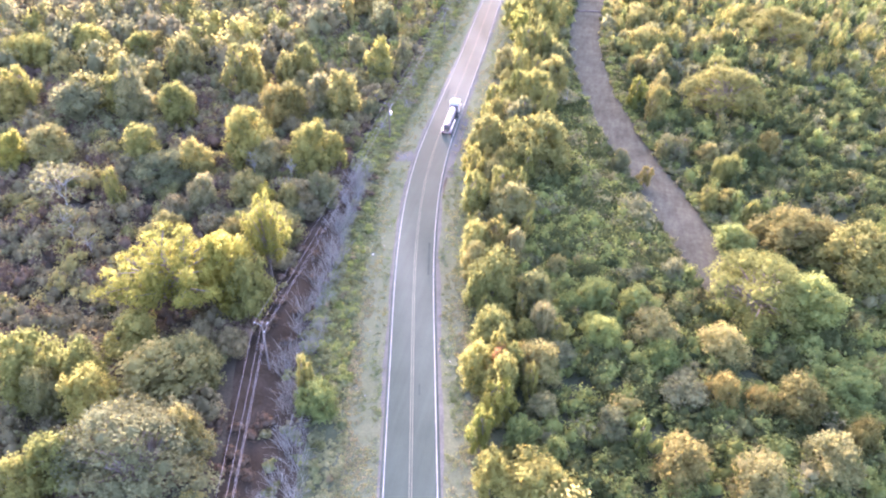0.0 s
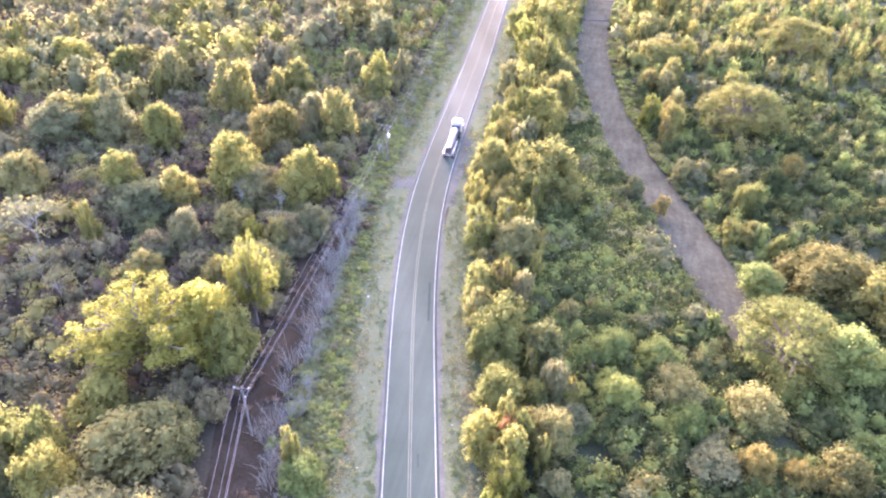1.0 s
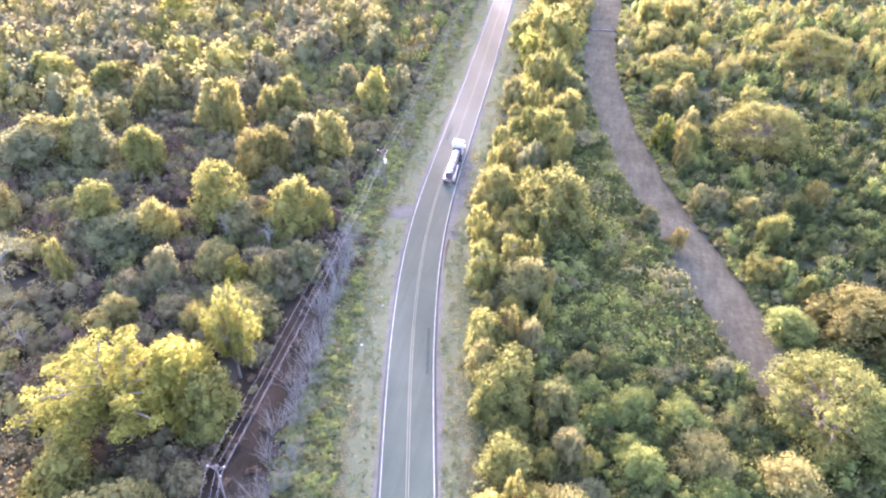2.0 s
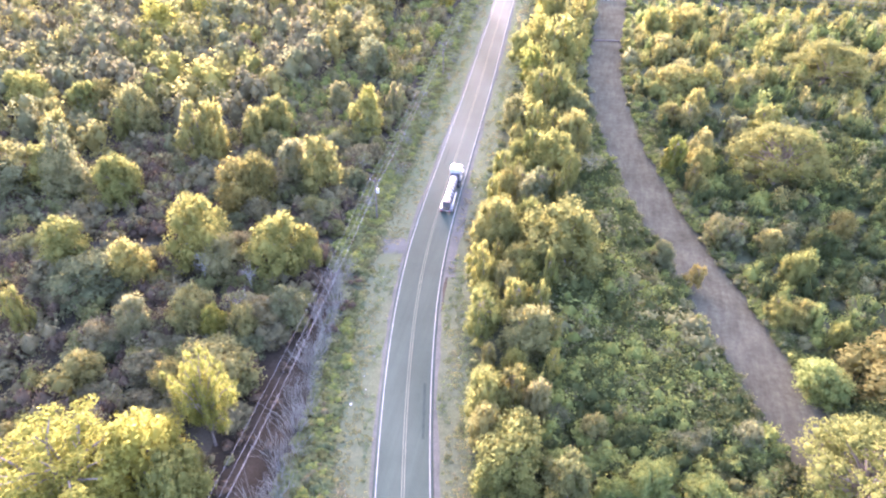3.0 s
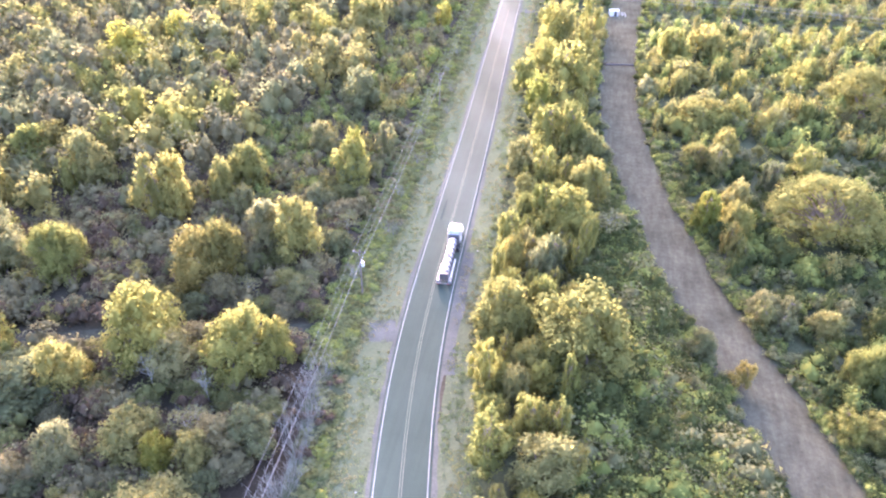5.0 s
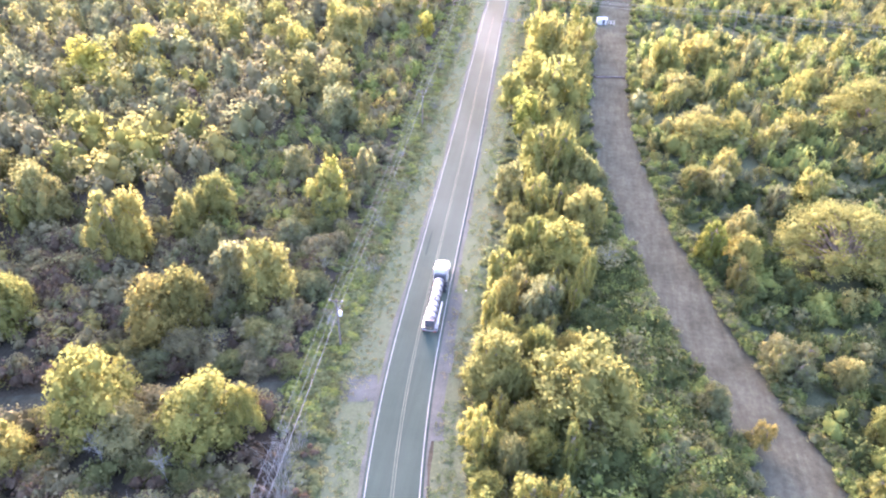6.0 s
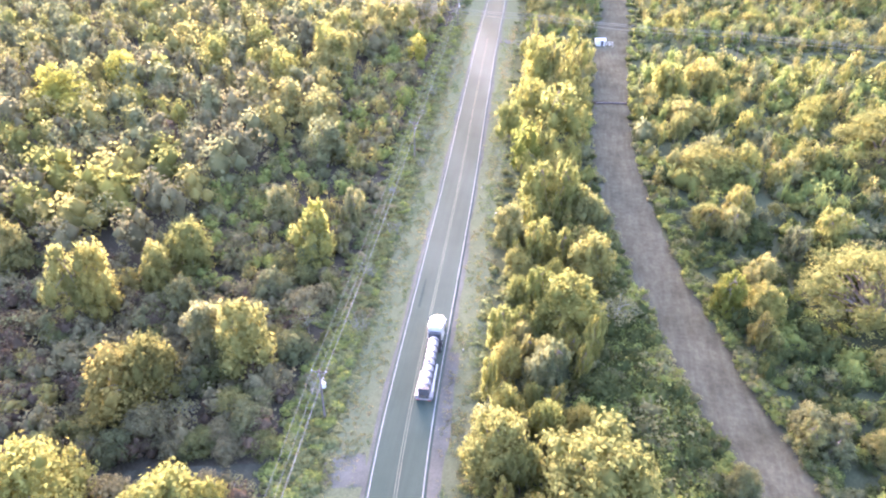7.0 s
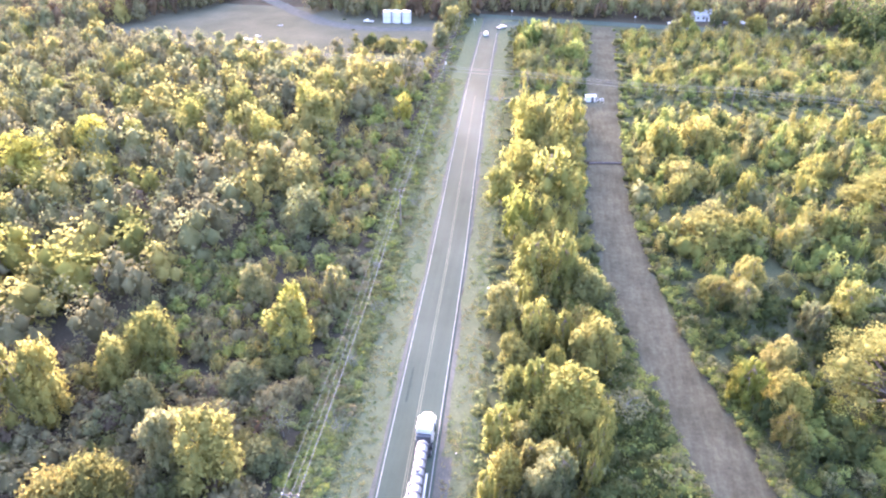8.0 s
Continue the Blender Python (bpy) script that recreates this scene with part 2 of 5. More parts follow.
def slab(name, line, half, z0, z1, material, lip=0.25):
    """A paved strip with sloping edges down to the ground."""
    d = np.gradient(line, axis=0)
    d /= np.linalg.norm(d, axis=1, keepdims=True)
    n = np.stack([d[:, 1], -d[:, 0]], 1)
    offs = [(-half - lip, z0), (-half, z1), (-half / 2, z1 + 0.03), (0, z1 + 0.06), (half / 2, z1 + 0.03), (half, z1), (half + lip, z0)]
    v = np.concatenate([np.c_[line + n * o, np.full(len(line), z)] for o, z in offs])
    m, i = len(line), np.arange(len(line) - 1)
    f = np.concatenate([np.stack([k * m + i, (k + 1) * m + i, (k + 1) * m + i + 1, k * m + i + 1], 1) for k in range(len(offs) - 1)])
    return new(name, mesh_of(name, v, f, material))


# ---------- ground, road, track ----------
def ground_sheet():
    near = np.arange(-140, 701, 12.0)
    xs = np.r_[-4500, -2000, -900, np.arange(-420, 301, 12.0), 800, 2000, 4500]
    ys = np.r_[-4500, -2000, -800, near, 1200, 2400, 4800]
    gx, gy = np.meshgrid(xs, ys)
    v = np.stack([gx.ravel(), gy.ravel(), np.full(gx.size, 0.0)], 1)
    w, h = len(xs), len(ys)
    i, j = np.meshgrid(np.arange(w - 1), np.arange(h - 1))
    a = (j * w + i).ravel()
    f = np.stack([a, a + 1, a + w + 1, a + w], 1)
    return tagged(new("ground", mesh_of("ground", v, f, LITTER)), "brown leaf-littered ground under the woods", "ground", kind="structure")


ground_sheet()
near_road = ROAD[(ROAD[:, 1] > -120)]
tagged(slab("road", ROAD, 3.66, 0.04, 0.16, ASPHALT), "worn grey asphalt two-lane country road", "road", kind="structure")
for o, mat, w, name in ((-3.45, WHITE_LINE, 0.055, "edge_line"), (3.45, WHITE_LINE, 0.055, "edge_line"), (-0.16, YELLOW_LINE, 0.04, "centre_line"), (0.16, YELLOW_LINE, 0.04, "centre_line")):
    top = 0.175 if abs(o) > 1 else 0.226
    line = near_road[near_road[:, 1] < (412 if abs(o) > 1 else 322)]
    tagged(ribbon(name, line, o - w, o + w, top, mat), "painted road line, slightly worn", "road line", kind="structure")
tagged(ribbon("shoulder", near_road, -4.35, -3.6, 0.05, GRAVEL, 0.4, 1, 2), "pale gravel shoulder beside the asphalt", "shoulder", kind="structure")
tagged(ribbon("shoulder", near_road, 3.6, 4.5, 0.05, GRAVEL, 0.4, 2, 2), "pale gravel shoulder beside the asphalt", "shoulder", kind="structure")
wide_part = near_road[(near_road[:, 1] > 128) & (near_road[:, 1] < 163)]
tagged(ribbon("pull_off", wide_part, 3.6, 5.9, 0.056, GRAVEL, 0.5, 24, 3), "grey gravel where the shoulder widens", "shoulder", kind="structure")
TAR = two_tone("fresh_tar", (0.030, 0.041, 0.034), (0.040, 0.053, 0.045), 0.8, 9.0, 0.9)
for a, b, o, w in ((93, 106, 2.5, 0.18), (64, 70, 1.1, 0.15), (171, 182, -2.2, 0.16)):
    seam = near_road[(near_road[:, 1] > a) & (near_road[:, 1] < b)]
    tagged(ribbon("tar_seam", seam, o - w, o + w, 0.215, TAR, 0.1, 30 + a, 1), "dark tar seam patched into the asphalt", "road patch", kind="structure")
tagged(ribbon("verge", near_road, -9.8, -3.9, 0.03, GRASS, 0.7, 3, 3), "short dry grass verge beside the road", "verge", kind="structure")
tagged(ribbon("verge", near_road, 3.9, 9.4, 0.03, GRASS, 0.7, 4, 3), "short dry grass verge beside the road", "verge", kind="structure")
tagged(ribbon("dirt_track", TRACK, -6.1, 4.8, 0.03, DIRT, 0.6, 5, 6), "bare brown dirt track cleared through the brush", "dirt track", kind="structure")
tagged(ribbon("meadow", near_road, 8.4, 265.0, 0.014, MEADOW, 0.6, 8, 12), "rough olive-green ground under the brush", "ground", kind="structure")
SOIL = two_tone("dark_soil", (0.026, 0.021, 0.014), (0.045, 0.037, 0.026), 0.25, 2.5, bump=0.7, depth=0.1)
SOIL_LINE = np.stack([np.interp(np.arange(20, 134, 3.0), [20, 46, 67, 86, 103, 128, 134], [-21.5, -31, -38, -41, -44, -47, -47.5]), np.arange(20, 134, 3.0)], 1)
tagged(ribbon("bare_soil", SOIL_LINE, -5.5, 5.0, 0.012, SOIL, 0.8, 19, 3), "dark bare soil cleared under the power line", "soil", kind="structure")
tagged(ribbon("weedy_strip", near_road, -14.8, -9.2, 0.018, MEADOW, 0.8, 9, 3), "rough weedy strip beyond the mown verge", "ground", kind="structure")
DRIVE = np.stack([np.linspace(-96, -37, 31), np.interp(np.linspace(-96, -37, 31), [-96, -65, -52, -37], [122, 131, 133.7, 137.4])], 1)
APRON = np.stack([np.linspace(-41.5, -33.5, 9), np.interp(np.linspace(-41.5, -33.5, 9), [-41.5, -37, -33.5], [136.3, 137.4, 138.4])], 1)
tagged(ribbon("driveway_apron", APRON, -2.4, 2.6, 0.062, GRAVEL, 0.5, 16, 2), "pale gravel where the driveway meets the road", "driveway", kind="structure")
tagged(ribbon("driveway", DRIVE, -1.9, 1.9, 0.055, DIRT, 0.35, 6, 2), "narrow dirt driveway into the woods", "driveway", kind="structure")
CROSS = np.stack([np.linspace(-52, 420, 81), np.interp(np.linspace(-52, 420, 81), [-52, 3, 43, 83, 420], [444, 439, 436, 431, 395])], 1)
tagged(slab("cross_road", CROSS, 4.0, 0.06, 0.24, ASPHALT), "grey asphalt road across the junction", "road", kind="structure")
CORNER = np.stack([np.linspace(-36.5, -16, 15), np.interp(np.linspace(-36.5, -16, 15), [-36.5, -31, -24, -16], [424, 431.5, 435.5, 437])], 1)
tagged(ribbon("junction_corner", CORNER, -1.5, 9.0, 0.155, ASPHALT, 0.0, 17, 2), "asphalt flaring out where the two roads meet", "road", kind="structure")


# ---------- trees ----------
def leaves_on(rng, lobes, count, size, low=-0.45, loose=0.7, fill=0.9, spread=0.26):
    """Leaf clumps over a set of rounded masses: four corners each, facing roughly outward."""
    lobes = np.asarray(lobes, float)
    area = (lobes[:, 3] * lobes[:, 4] + lobes[:, 4] * lobes[:, 5]) ** 1.0
    pick = rng.choice(len(lobes), size=count * 3, p=area / area.sum())
    d = rng.normal(size=(count * 3, 3))
    d /= np.linalg.norm(d, axis=1, keepdims=True)
    ok = d[:, 2] > low + rng.uniform(-0.2, 0.2, len(d))
    pick, d = pick[ok], d[ok]
    r = lobes[pick, 3:6]
    swell = 1 + 0.16 * np.sin(5 * d[:, :1] + pick[:, None] * 1.7) * np.cos(4 * d[:, 1:2] + 3 * d[:, 2:] + pick[:, None])
    p = lobes[pick, :3] + d * r * swell * rng.uniform(1 - spread, 1 + spread, (len(d), 1))
    inside = np.zeros(len(p), bool)
    for k, lobe in enumerate(lobes):
        inside |= (pick != k) & ((((p - lobe[:3]) / lobe[3:6]) ** 2).sum(1) < fill**2 * 0.72)
    p, d, r = p[~inside][:count], d[~inside][:count], r[~inside][:count]
    n = d / r
    n /= np.linalg.norm(n, axis=1, keepdims=True)
    n = n + rng.normal(0, loose, n.shape) + np.array([0, 0, 0.25])
    n /= np.linalg.norm(n, axis=1, keepdims=True)
    t = np.cross(n, rng.normal(size=n.shape))
    t /= np.maximum(np.linalg.norm(t, axis=1, keepdims=True), 1e-6)
    b = np.cross(n, t)
    s = size * rng.uniform(0.6, 1.4, (len(p), 1))
    v = np.stack([p - t * s * 0.45 - b * s * 0.3, p + t * s * 0.45 - b * s * 0.3, p + b * s * 0.6 + n * s * 0.22], 1)
    f = np.arange(len(p) * 3).reshape(-1, 3)
    return v.reshape(-1, 3), f


def cores(lobes, shrink=0.86, rings=5, sides=8):
    """The dense rounded insides of the leaf masses, under the leaves."""
    vs, fs = [], []
    for n, (x, y, z, a, b, c) in enumerate(lobes):
        th = np.linspace(0.08, np.pi - 0.3, rings + 1)
        ph = np.arange(sides) * 2 * np.pi / sides + n
        d = np.stack([np.outer(np.sin(th), np.cos(ph)), np.outer(np.sin(th), np.sin(ph)), np.outer(np.cos(th), np.ones(sides))], 2)
        swell = 1 + 0.16 * np.sin(5 * d[..., :1] + n * 1.7) * np.cos(4 * d[..., 1:2] + 3 * d[..., 2:] + n)
        g = d * swell * (a, b, c) * shrink + (x, y, z)
        i, j = np.meshgrid(np.arange(rings), np.arange(sides), indexing="ij")
        q = np.stack([i * sides + j, (i + 1) * sides + j, (i + 1) * sides + (j + 1) % sides, i * sides + (j + 1) % sides], 2).reshape(-1, 4)
        fs.append(q + sum(len(u) for u in vs))
        vs.append(g.reshape(-1, 3))
    return np.concatenate(vs), np.concatenate(fs)


def join(*pieces):
    """One mesh, all triangles, from pieces of triangles or quads."""
    vs, fs, at = [], [], 0
    for v, f in pieces:
        if f.shape[1] == 4:
            f = np.concatenate([f[:, [0, 1, 2]], f[:, [0, 2, 3]]])
        vs.append(v), fs.append(f + at)
        at += len(v)
    return np.concatenate(vs), np.concatenate(fs)


def crown_lobes(kind, rng, coarse=False):
    """Rounded masses of a crown, for a tree 10 m high (its crown 8 m across)."""
    out = []
    if kind == "R":
        n = 17 if coarse else 32
        lean = rng.uniform(-0.7, 0.7, 2)
        for k in range(n):
            q = (k + 0.5) / n
            a = k * 2.4 + rng.uniform(-0.6, 0.6)
            up = 1 - 1.6 * q + rng.uniform(-0.12, 0.12)
            d = 2.9 * math.sqrt(max(0.05, 1 - up * abs(up))) ** 1.2 * rng.uniform(0.62, 1.12) if up > 0 else 2.9 * rng.uniform(0.75, 1.1)
            z = 4.9 + 3.9 * up + rng.uniform(-0.7, 0.6)
            s = rng.uniform(0.5, 1.3) * (1.2 if coarse else 1.0)
            out.append((d * math.cos(a) + lean[0] * up, d * math.sin(a) + lean[1] * up, max(z, 1.2), s, s, s * rng.uniform(0.9, 1.5)))
        out.append((0, 0, 4.4, 2.6, 2.6, 3.7))
        for k in range(5):
            a = k * 1.26 + rng.uniform(-0.5, 0.5)
            out.append((2.3 * math.cos(a), 2.3 * math.sin(a), rng.uniform(1.2, 2.6), 1.3, 1.3, 1.3))
    elif kind == "S":
        for k in range(40):
            a, q = k * 2.4 + rng.uniform(-0.5, 0.5), (k + 0.5) / 40
            d = 3.5 * math.sqrt(q)
            z = 8.7 - 5.0 * (d / 3.7) ** 2 + rng.uniform(-1.2, 0.5)
            s = rng.uniform(0.45, 0.95)
            out.append((d * math.cos(a), d * math.sin(a), z, s, s, s * rng.uniform(1.0, 1.5)))
        for k in range(9):
            a = k * 0.7 + rng.uniform(-0.4, 0.4)
            out.append((2.3 * math.cos(a), 2.3 * math.sin(a), rng.uniform(2.6, 4.6), 0.9, 0.9, 1.1))
    elif kind == "V":
        for k in range(34):
            a, q = k * 2.4 + rng.uniform(-0.4, 0.4), (k + 0.3) / 34
            reach, top = 3.55 * math.sqrt(q) * rng.uniform(0.8, 1.08), rng.uniform(8.0, 9.4) - 4.4 * q * rng.uniform(0.55, 1.15)
            for j in range(5):
                t = 0.42 + 0.145 * j
                bend = t ** 0.8
                s = rng.uniform(0.3, 0.5) * (1.25 - 0.45 * abs(t - 0.7) / 0.3)
                out.append((reach * bend * math.cos(a) + rng.normal(0, 0.16), reach * bend * math.sin(a) + rng.normal(0, 0.16), 1.6 + (top - 1.6) * t ** 1.15, s, s, s * 1.35))
    elif kind == "U":
        n = 8 if coarse else 12
        for k in range(n):
            a, d = k * 2.4 + rng.uniform(-0.4, 0.4), 2.75 * math.sqrt((k + 0.2) / n)
            top = 9.7 - 3.0 * (d / 2.9) ** 1.5 * rng.uniform(0.7, 1.3)
            rz, rx = rng.uniform(1.5, 2.5), rng.uniform(0.75, 1.15)
            out.append((d * math.cos(a), d * math.sin(a), max(top - rz, rz * 0.7), rx, rx, rz))
        out.append((0, 0, 3.9, 2.5, 2.5, 3.0))
        for k in range(5):
            a = k * 1.26 + rng.uniform(-0.4, 0.4)
            out.append((2.5 * math.cos(a), 2.5 * math.sin(a), rng.uniform(1.3, 2.2), 1.1, 1.1, 1.3))
    elif kind == "P":
        for k in range(20):
            z = 1.3 + 7.9 * (k + 0.5) / 20
            w = 1.9 * math.sin(math.pi * min(0.96, 0.16 + 0.8 * z / 10.0)) + 0.35
            a = k * 2.4 + rng.uniform(-0.5, 0.5)
            d = w * rng.uniform(0.35, 0.8)
            s = rng.uniform(0.75, 1.1) * (0.6 + 0.35 * w)
            out.append((d * math.cos(a) * 1.95, d * math.sin(a) * 1.95, z + rng.uniform(-0.4, 0.4), s * 0.85, s * 0.85, s * rng.uniform(0.9, 1.5)))
        out.append((0, 0, 4.6, 1.6, 1.6, 3.4))
        out.append((rng.uniform(-0.3, 0.3), 0, 8.9, 0.55, 0.55, 1.1))
    else:
        for k in range(16):
            a, q = k * 2.4, (k + 0.5) / 16
            d = 3.2 * math.sqrt(q)
            s = rng.uniform(0.6, 1.0)
            out.append((d * math.cos(a), d * math.sin(a), 8.2 - 2.6 * q + rng.uniform(-1.5, 0.8), s, s, s * 0.8))
    return out


def limbs(kind, rng, lobes):
    """Trunk and limbs as tapered tubes, for a tree 10 m high."""
    lines, top = [], {"R": 5.0, "U": 6.0, "S": 3.0, "V": 3.0, "P": 8.5, "W": 5.5, "G": 6.0}[kind]
    r = {"R": 0.24, "U": 0.18, "S": 0.34, "V": 0.2, "P": 0.17, "W": 0.16, "G": 0.15}[kind]
    p = np.array([0.0, 0, -0.15])
    spine = [p]
    for k in range(4):
        q = np.array([rng.uniform(-0.22, 0.22) * k, rng.uniform(-0.22, 0.22) * k, top * (k + 1) / 4])
        lines.append((p, q, r * (1 - 0.18 * k), r * (0.82 - 0.18 * k)))
        p = q
        spine.append(p)
    for x, y, z, a, b, c in lobes[4::5] if kind == "V" else lobes[:: 3 if kind in "RU" else 1]:
        s = spine[rng.integers(2, 5)]
        e = np.array([x, y, z])
        mid = (s + e) / 2 + np.array([0, 0, 0.25 * abs(z - s[2])]) + rng.uniform(-0.25, 0.25, 3)
        lines.append((s, mid, r * 0.42, r * 0.28))
        lines.append((mid, e, r * 0.28, r * 0.1))
        if kind in "WG":
            for _ in range(5):
                t = e + rng.normal(0, 0.75, 3) + (0, 0, 0.5)
                lines.append((mid * 0.5 + e * 0.5, t, r * 0.16, r * 0.04))
    return tubes(lines, 4 if kind in "RUPG" else 5 if kind in "SV" else 3)


def twigs(rng, count, spread, height):
    lines = []
    for _ in range(count):
        a, d = rng.uniform(0, 2 * math.pi), spread * math.sqrt(rng.uniform())
        foot = np.array([d * math.cos(a) * 0.55, d * math.sin(a) * 0.55, -0.1])
        h = height * rng.uniform(0.5, 1.0)
        lean = rng.normal(0, 0.22, 2) + foot[:2] * 0.25
        mid = foot + (lean[0] * h * 0.5, lean[1] * h * 0.5, h * 0.55)
        tip = mid + (lean[0] * h * 0.7 + rng.normal(0, 0.2), lean[1] * h * 0.7 + rng.normal(0, 0.2), h * 0.45)
        lines += [(foot, mid, 0.024, 0.018), (mid, tip, 0.018, 0.008)]
        for _ in range(3):
            s = mid + (tip - mid) * rng.uniform(0, 0.7)
            lines.append((s, s + rng.normal(0, 0.45, 3) + (0, 0, 0.55), 0.014, 0.006))
    return tubes(lines, 3)


VARIANTS = 3
COUNT = {"R": (2300, 0.38), "U": (2000, 0.36), "S": (12000, 0.15), "V": (15000, 0.13), "P": (1500, 0.38), "W": (1000, 0.32), "G": (0, 0.4)}
SHAPES = {}
for kind_no, kind in enumerate("RSPWGUV"):
    for var in range(VARIANTS):
        rng = np.random.default_rng(100 * kind_no + var)
        lobes = crown_lobes(kind, rng)
        count, size = COUNT[kind]
        crown = None
        if count:
            crown = leaves_on(rng, lobes, count, size)
            if kind in "RSPUV":
                crown = join(cores(lobes, {"S": 0.62, "V": 0.5}.get(kind, 0.76), 2, 5), crown)
        SHAPES[kind, var, False] = (crown, limbs(kind, rng, lobes))
        coarse = crown
        if kind in "RUP":
            coarse = join(cores(sorted(lobes, key=lambda e: -e[3])[:14], 0.78, 2, 5), leaves_on(rng, lobes, int(count * 0.5), size * 1.3))
        fine = crown
        if kind in "RUP":
            fine = join(cores(lobes, 0.74, 2, 5), leaves_on(rng, lobes, int(count * 1.6), size * 0.8))
        SHAPES[kind, var, "fine"] = (fine, SHAPES[kind, var, False][1])
        SHAPES[kind, var, True] = (coarse, limbs(kind, rng, lobes[::4]))

WORDS = {"U": "bushy upright tree", "R": "broad round-crowned tree", "S": "large spreading tree", "V": "large fan-crowned tree", "P": "slender upright young tree", "W": "thin tree with sparse leaves", "G": "bare tree with grey branches"}
TREE_MESH = {}
tree_rng = np.random.default_rng(7)
TAKEN = []


def plant(kind, tone, x, y, h, r, place="in the roadside woods"):
    """One tree that can be told apart: trunk and crown, its height and half-width in metres."""
    var = int(tree_rng.integers(VARIANTS))
    level = "fine" if y < 150 else y > 215
    key = (kind, var, tone, level)
    if key not in TREE_MESH:
        crown, wood = SHAPES[kind, var, level]
        TREE_MESH[key] = (mesh_of("crown", *crown, LEAF[tone][1], True) if crown else None, mesh_of("trunk", *wood, LEAF["gy"][1] if kind in "WG" else BARK))
    leafy, wood = TREE_MESH[key]
    wide = float(tree_rng.uniform(0.86, 1.16))
    m = pose(x, y, 0, 0, 0, float(tree_rng.uniform(0, 360))) @ Matrix.Diagonal((r / 3.9 * wide, r / 3.9 / wide, h / 9.6, 1))
    words = f"{LEAF[tone][0]} {WORDS[kind]} {place}"
    ob = thing({"R": "tree", "U": "bushy_tree", "S": "spreading_tree", "V": "fan_tree", "P": "young_tree", "W": "sparse_tree", "G": "bare_tree"}[kind], m, words, "tree", "trees of the roadside woods")
    part_mesh("trunk", wood, ob)
    if leafy:
        part_mesh("crown", leafy, ob)
    TAKEN.append((x, y, r))
    return ob


# -- trees told apart --
plant("G", "gy", -54.1, 96.0, 8, 2.4)
plant("G", "gy", -63.8, 117.8, 9, 1.9)
plant("G", "gy", -54.9, 117.1, 9, 1.4)
plant("G", "gy", -182.3, 364.2, 5, 1.9)
plant("G", "gy", -178.7, 363.0, 5, 1.6)
plant("P", "dk", 42.6, 152.8, 6.1, 2.5)
plant("P", "dk", 117.4, 406.0, 18, 8.7)
plant("P", "dk", 134.2, 430.9, 18, 9.4)
plant("P", "dk", 121.7, 436.9, 17, 7.8)
plant("P", "dk", -87.6, 374.1, 4.5, 2.4)
plant("P", "go", -9.1, 100.4, 10, 2.32)
plant("P", "go", 19.6, 137.2, 5, 2)
plant("P", "go", 21.8, 170.7, 7.4, 2)
plant("P", "go", 19.9, 205.1, 6.1, 2.5)
plant("P", "gr", 16.2, 62.4, 7, 1.4)
plant("P", "gr", -18.7, 386.4, 11.3, 4.6)
plant("P", "ol", -116.4, 137.2, 12.4, 6.3)
plant("P", "ol", -108.0, 168.1, 11.9, 3.8)
plant("P", "ol", 20.1, 254.3, 8.4, 4.6)
plant("P", "ol", 24.5, 151.2, 5.7, 2.3)
plant("P", "ol", -75.3, 311.6, 13.3, 4.5)
plant("P", "ol", 23.9, 235.7, 7.6, 3.8)
plant("P", "ol", 23.8, 202.7, 7.6, 2.7)
plant("P", "ol", 43.5, 412.9, 8.7, 2.9)
plant("P", "ol", 33.3, 351.2, 6.7, 3)
plant("P", "or", -4.0, 69.8, 8.75, 1.97)
plant("P", "pa", 38.1, 228.8, 6.1, 2.8)
plant("P", "sg", -106.1, 140.7, 15.9, 3.8)
plant("P", "sg", -53.4, 178.8, 7, 3.3)
plant("P", "sg", -9.8, 156.3, 10.1, 2.55)
plant("P", "sg", 27.6, 150.1, 4.8, 2.5)
plant("P", "sg", 28.6, 153.1, 6, 2.2)
plant("P", "sg", -50.0, 192.8, 10, 2.3)
plant("P", "sg", 34.4, 197.1, 7.5, 2.3)
plant("P", "sg", 33.8, 199.1, 7.2, 2.6)
plant("P", "sg", -13.3, 384.7, 10.7, 4.4)
plant("P", "sg", -14.5, 389.8, 10.3, 4.9)
plant("P", "sg", 64.8, 435.1, 12, 4.5)
plant("P", "sg", 90.1, 425.5, 10, 4.4)
plant("P", "sg", 94.5, 415.6, 10, 4.6)
plant("V", "ye", -47.0, 87.6, 18, 4.6)
plant("P", "ye", -53.8, 182.6, 12.3, 3.1)
plant("P", "ye", -3.1, 63.4, 8.75, 2.78)
plant("P", "ye", -4.6, 58.2, 8.75, 2.2)
plant("P", "ye", -18.9, 224.3, 12.5, 4.18)
plant("P", "ye", 18.6, 178.3, 9.5, 2.6)
plant("P", "ye", 17.5, 180.0, 7.1, 2.5)
plant("P", "ye", -55.9, 290.9, 9, 3.5)
plant("P", "yg", -85.5, 100.3, 10, 2.2)
plant("P", "yg", -134.7, 136.3, 12.6, 4.2)
plant("P", "yg", -30.6, 62.5, 8, 1.3)
plant("P", "yg", 4.3, 80.9, 6, 1.8)
plant("P", "yg", -14.9, 115.4, 10, 3.6)
plant("P", "yg", -6.8, 119.4, 10, 2.44)
plant("P", "yg", -10.5, 119.8, 10, 2.44)
plant("P", "yg", -17.7, 128.3, 10, 2.55)
plant("P", "yg", -18.6, 162.6, 10, 2.67)
plant("P", "yg", -13.3, 172.0, 11.2, 2.78)
plant("P", "yg", -14.9, 204.7, 12.5, 4.99)
plant("P", "yg", -9.2, 203.2, 14.2, 3.25)
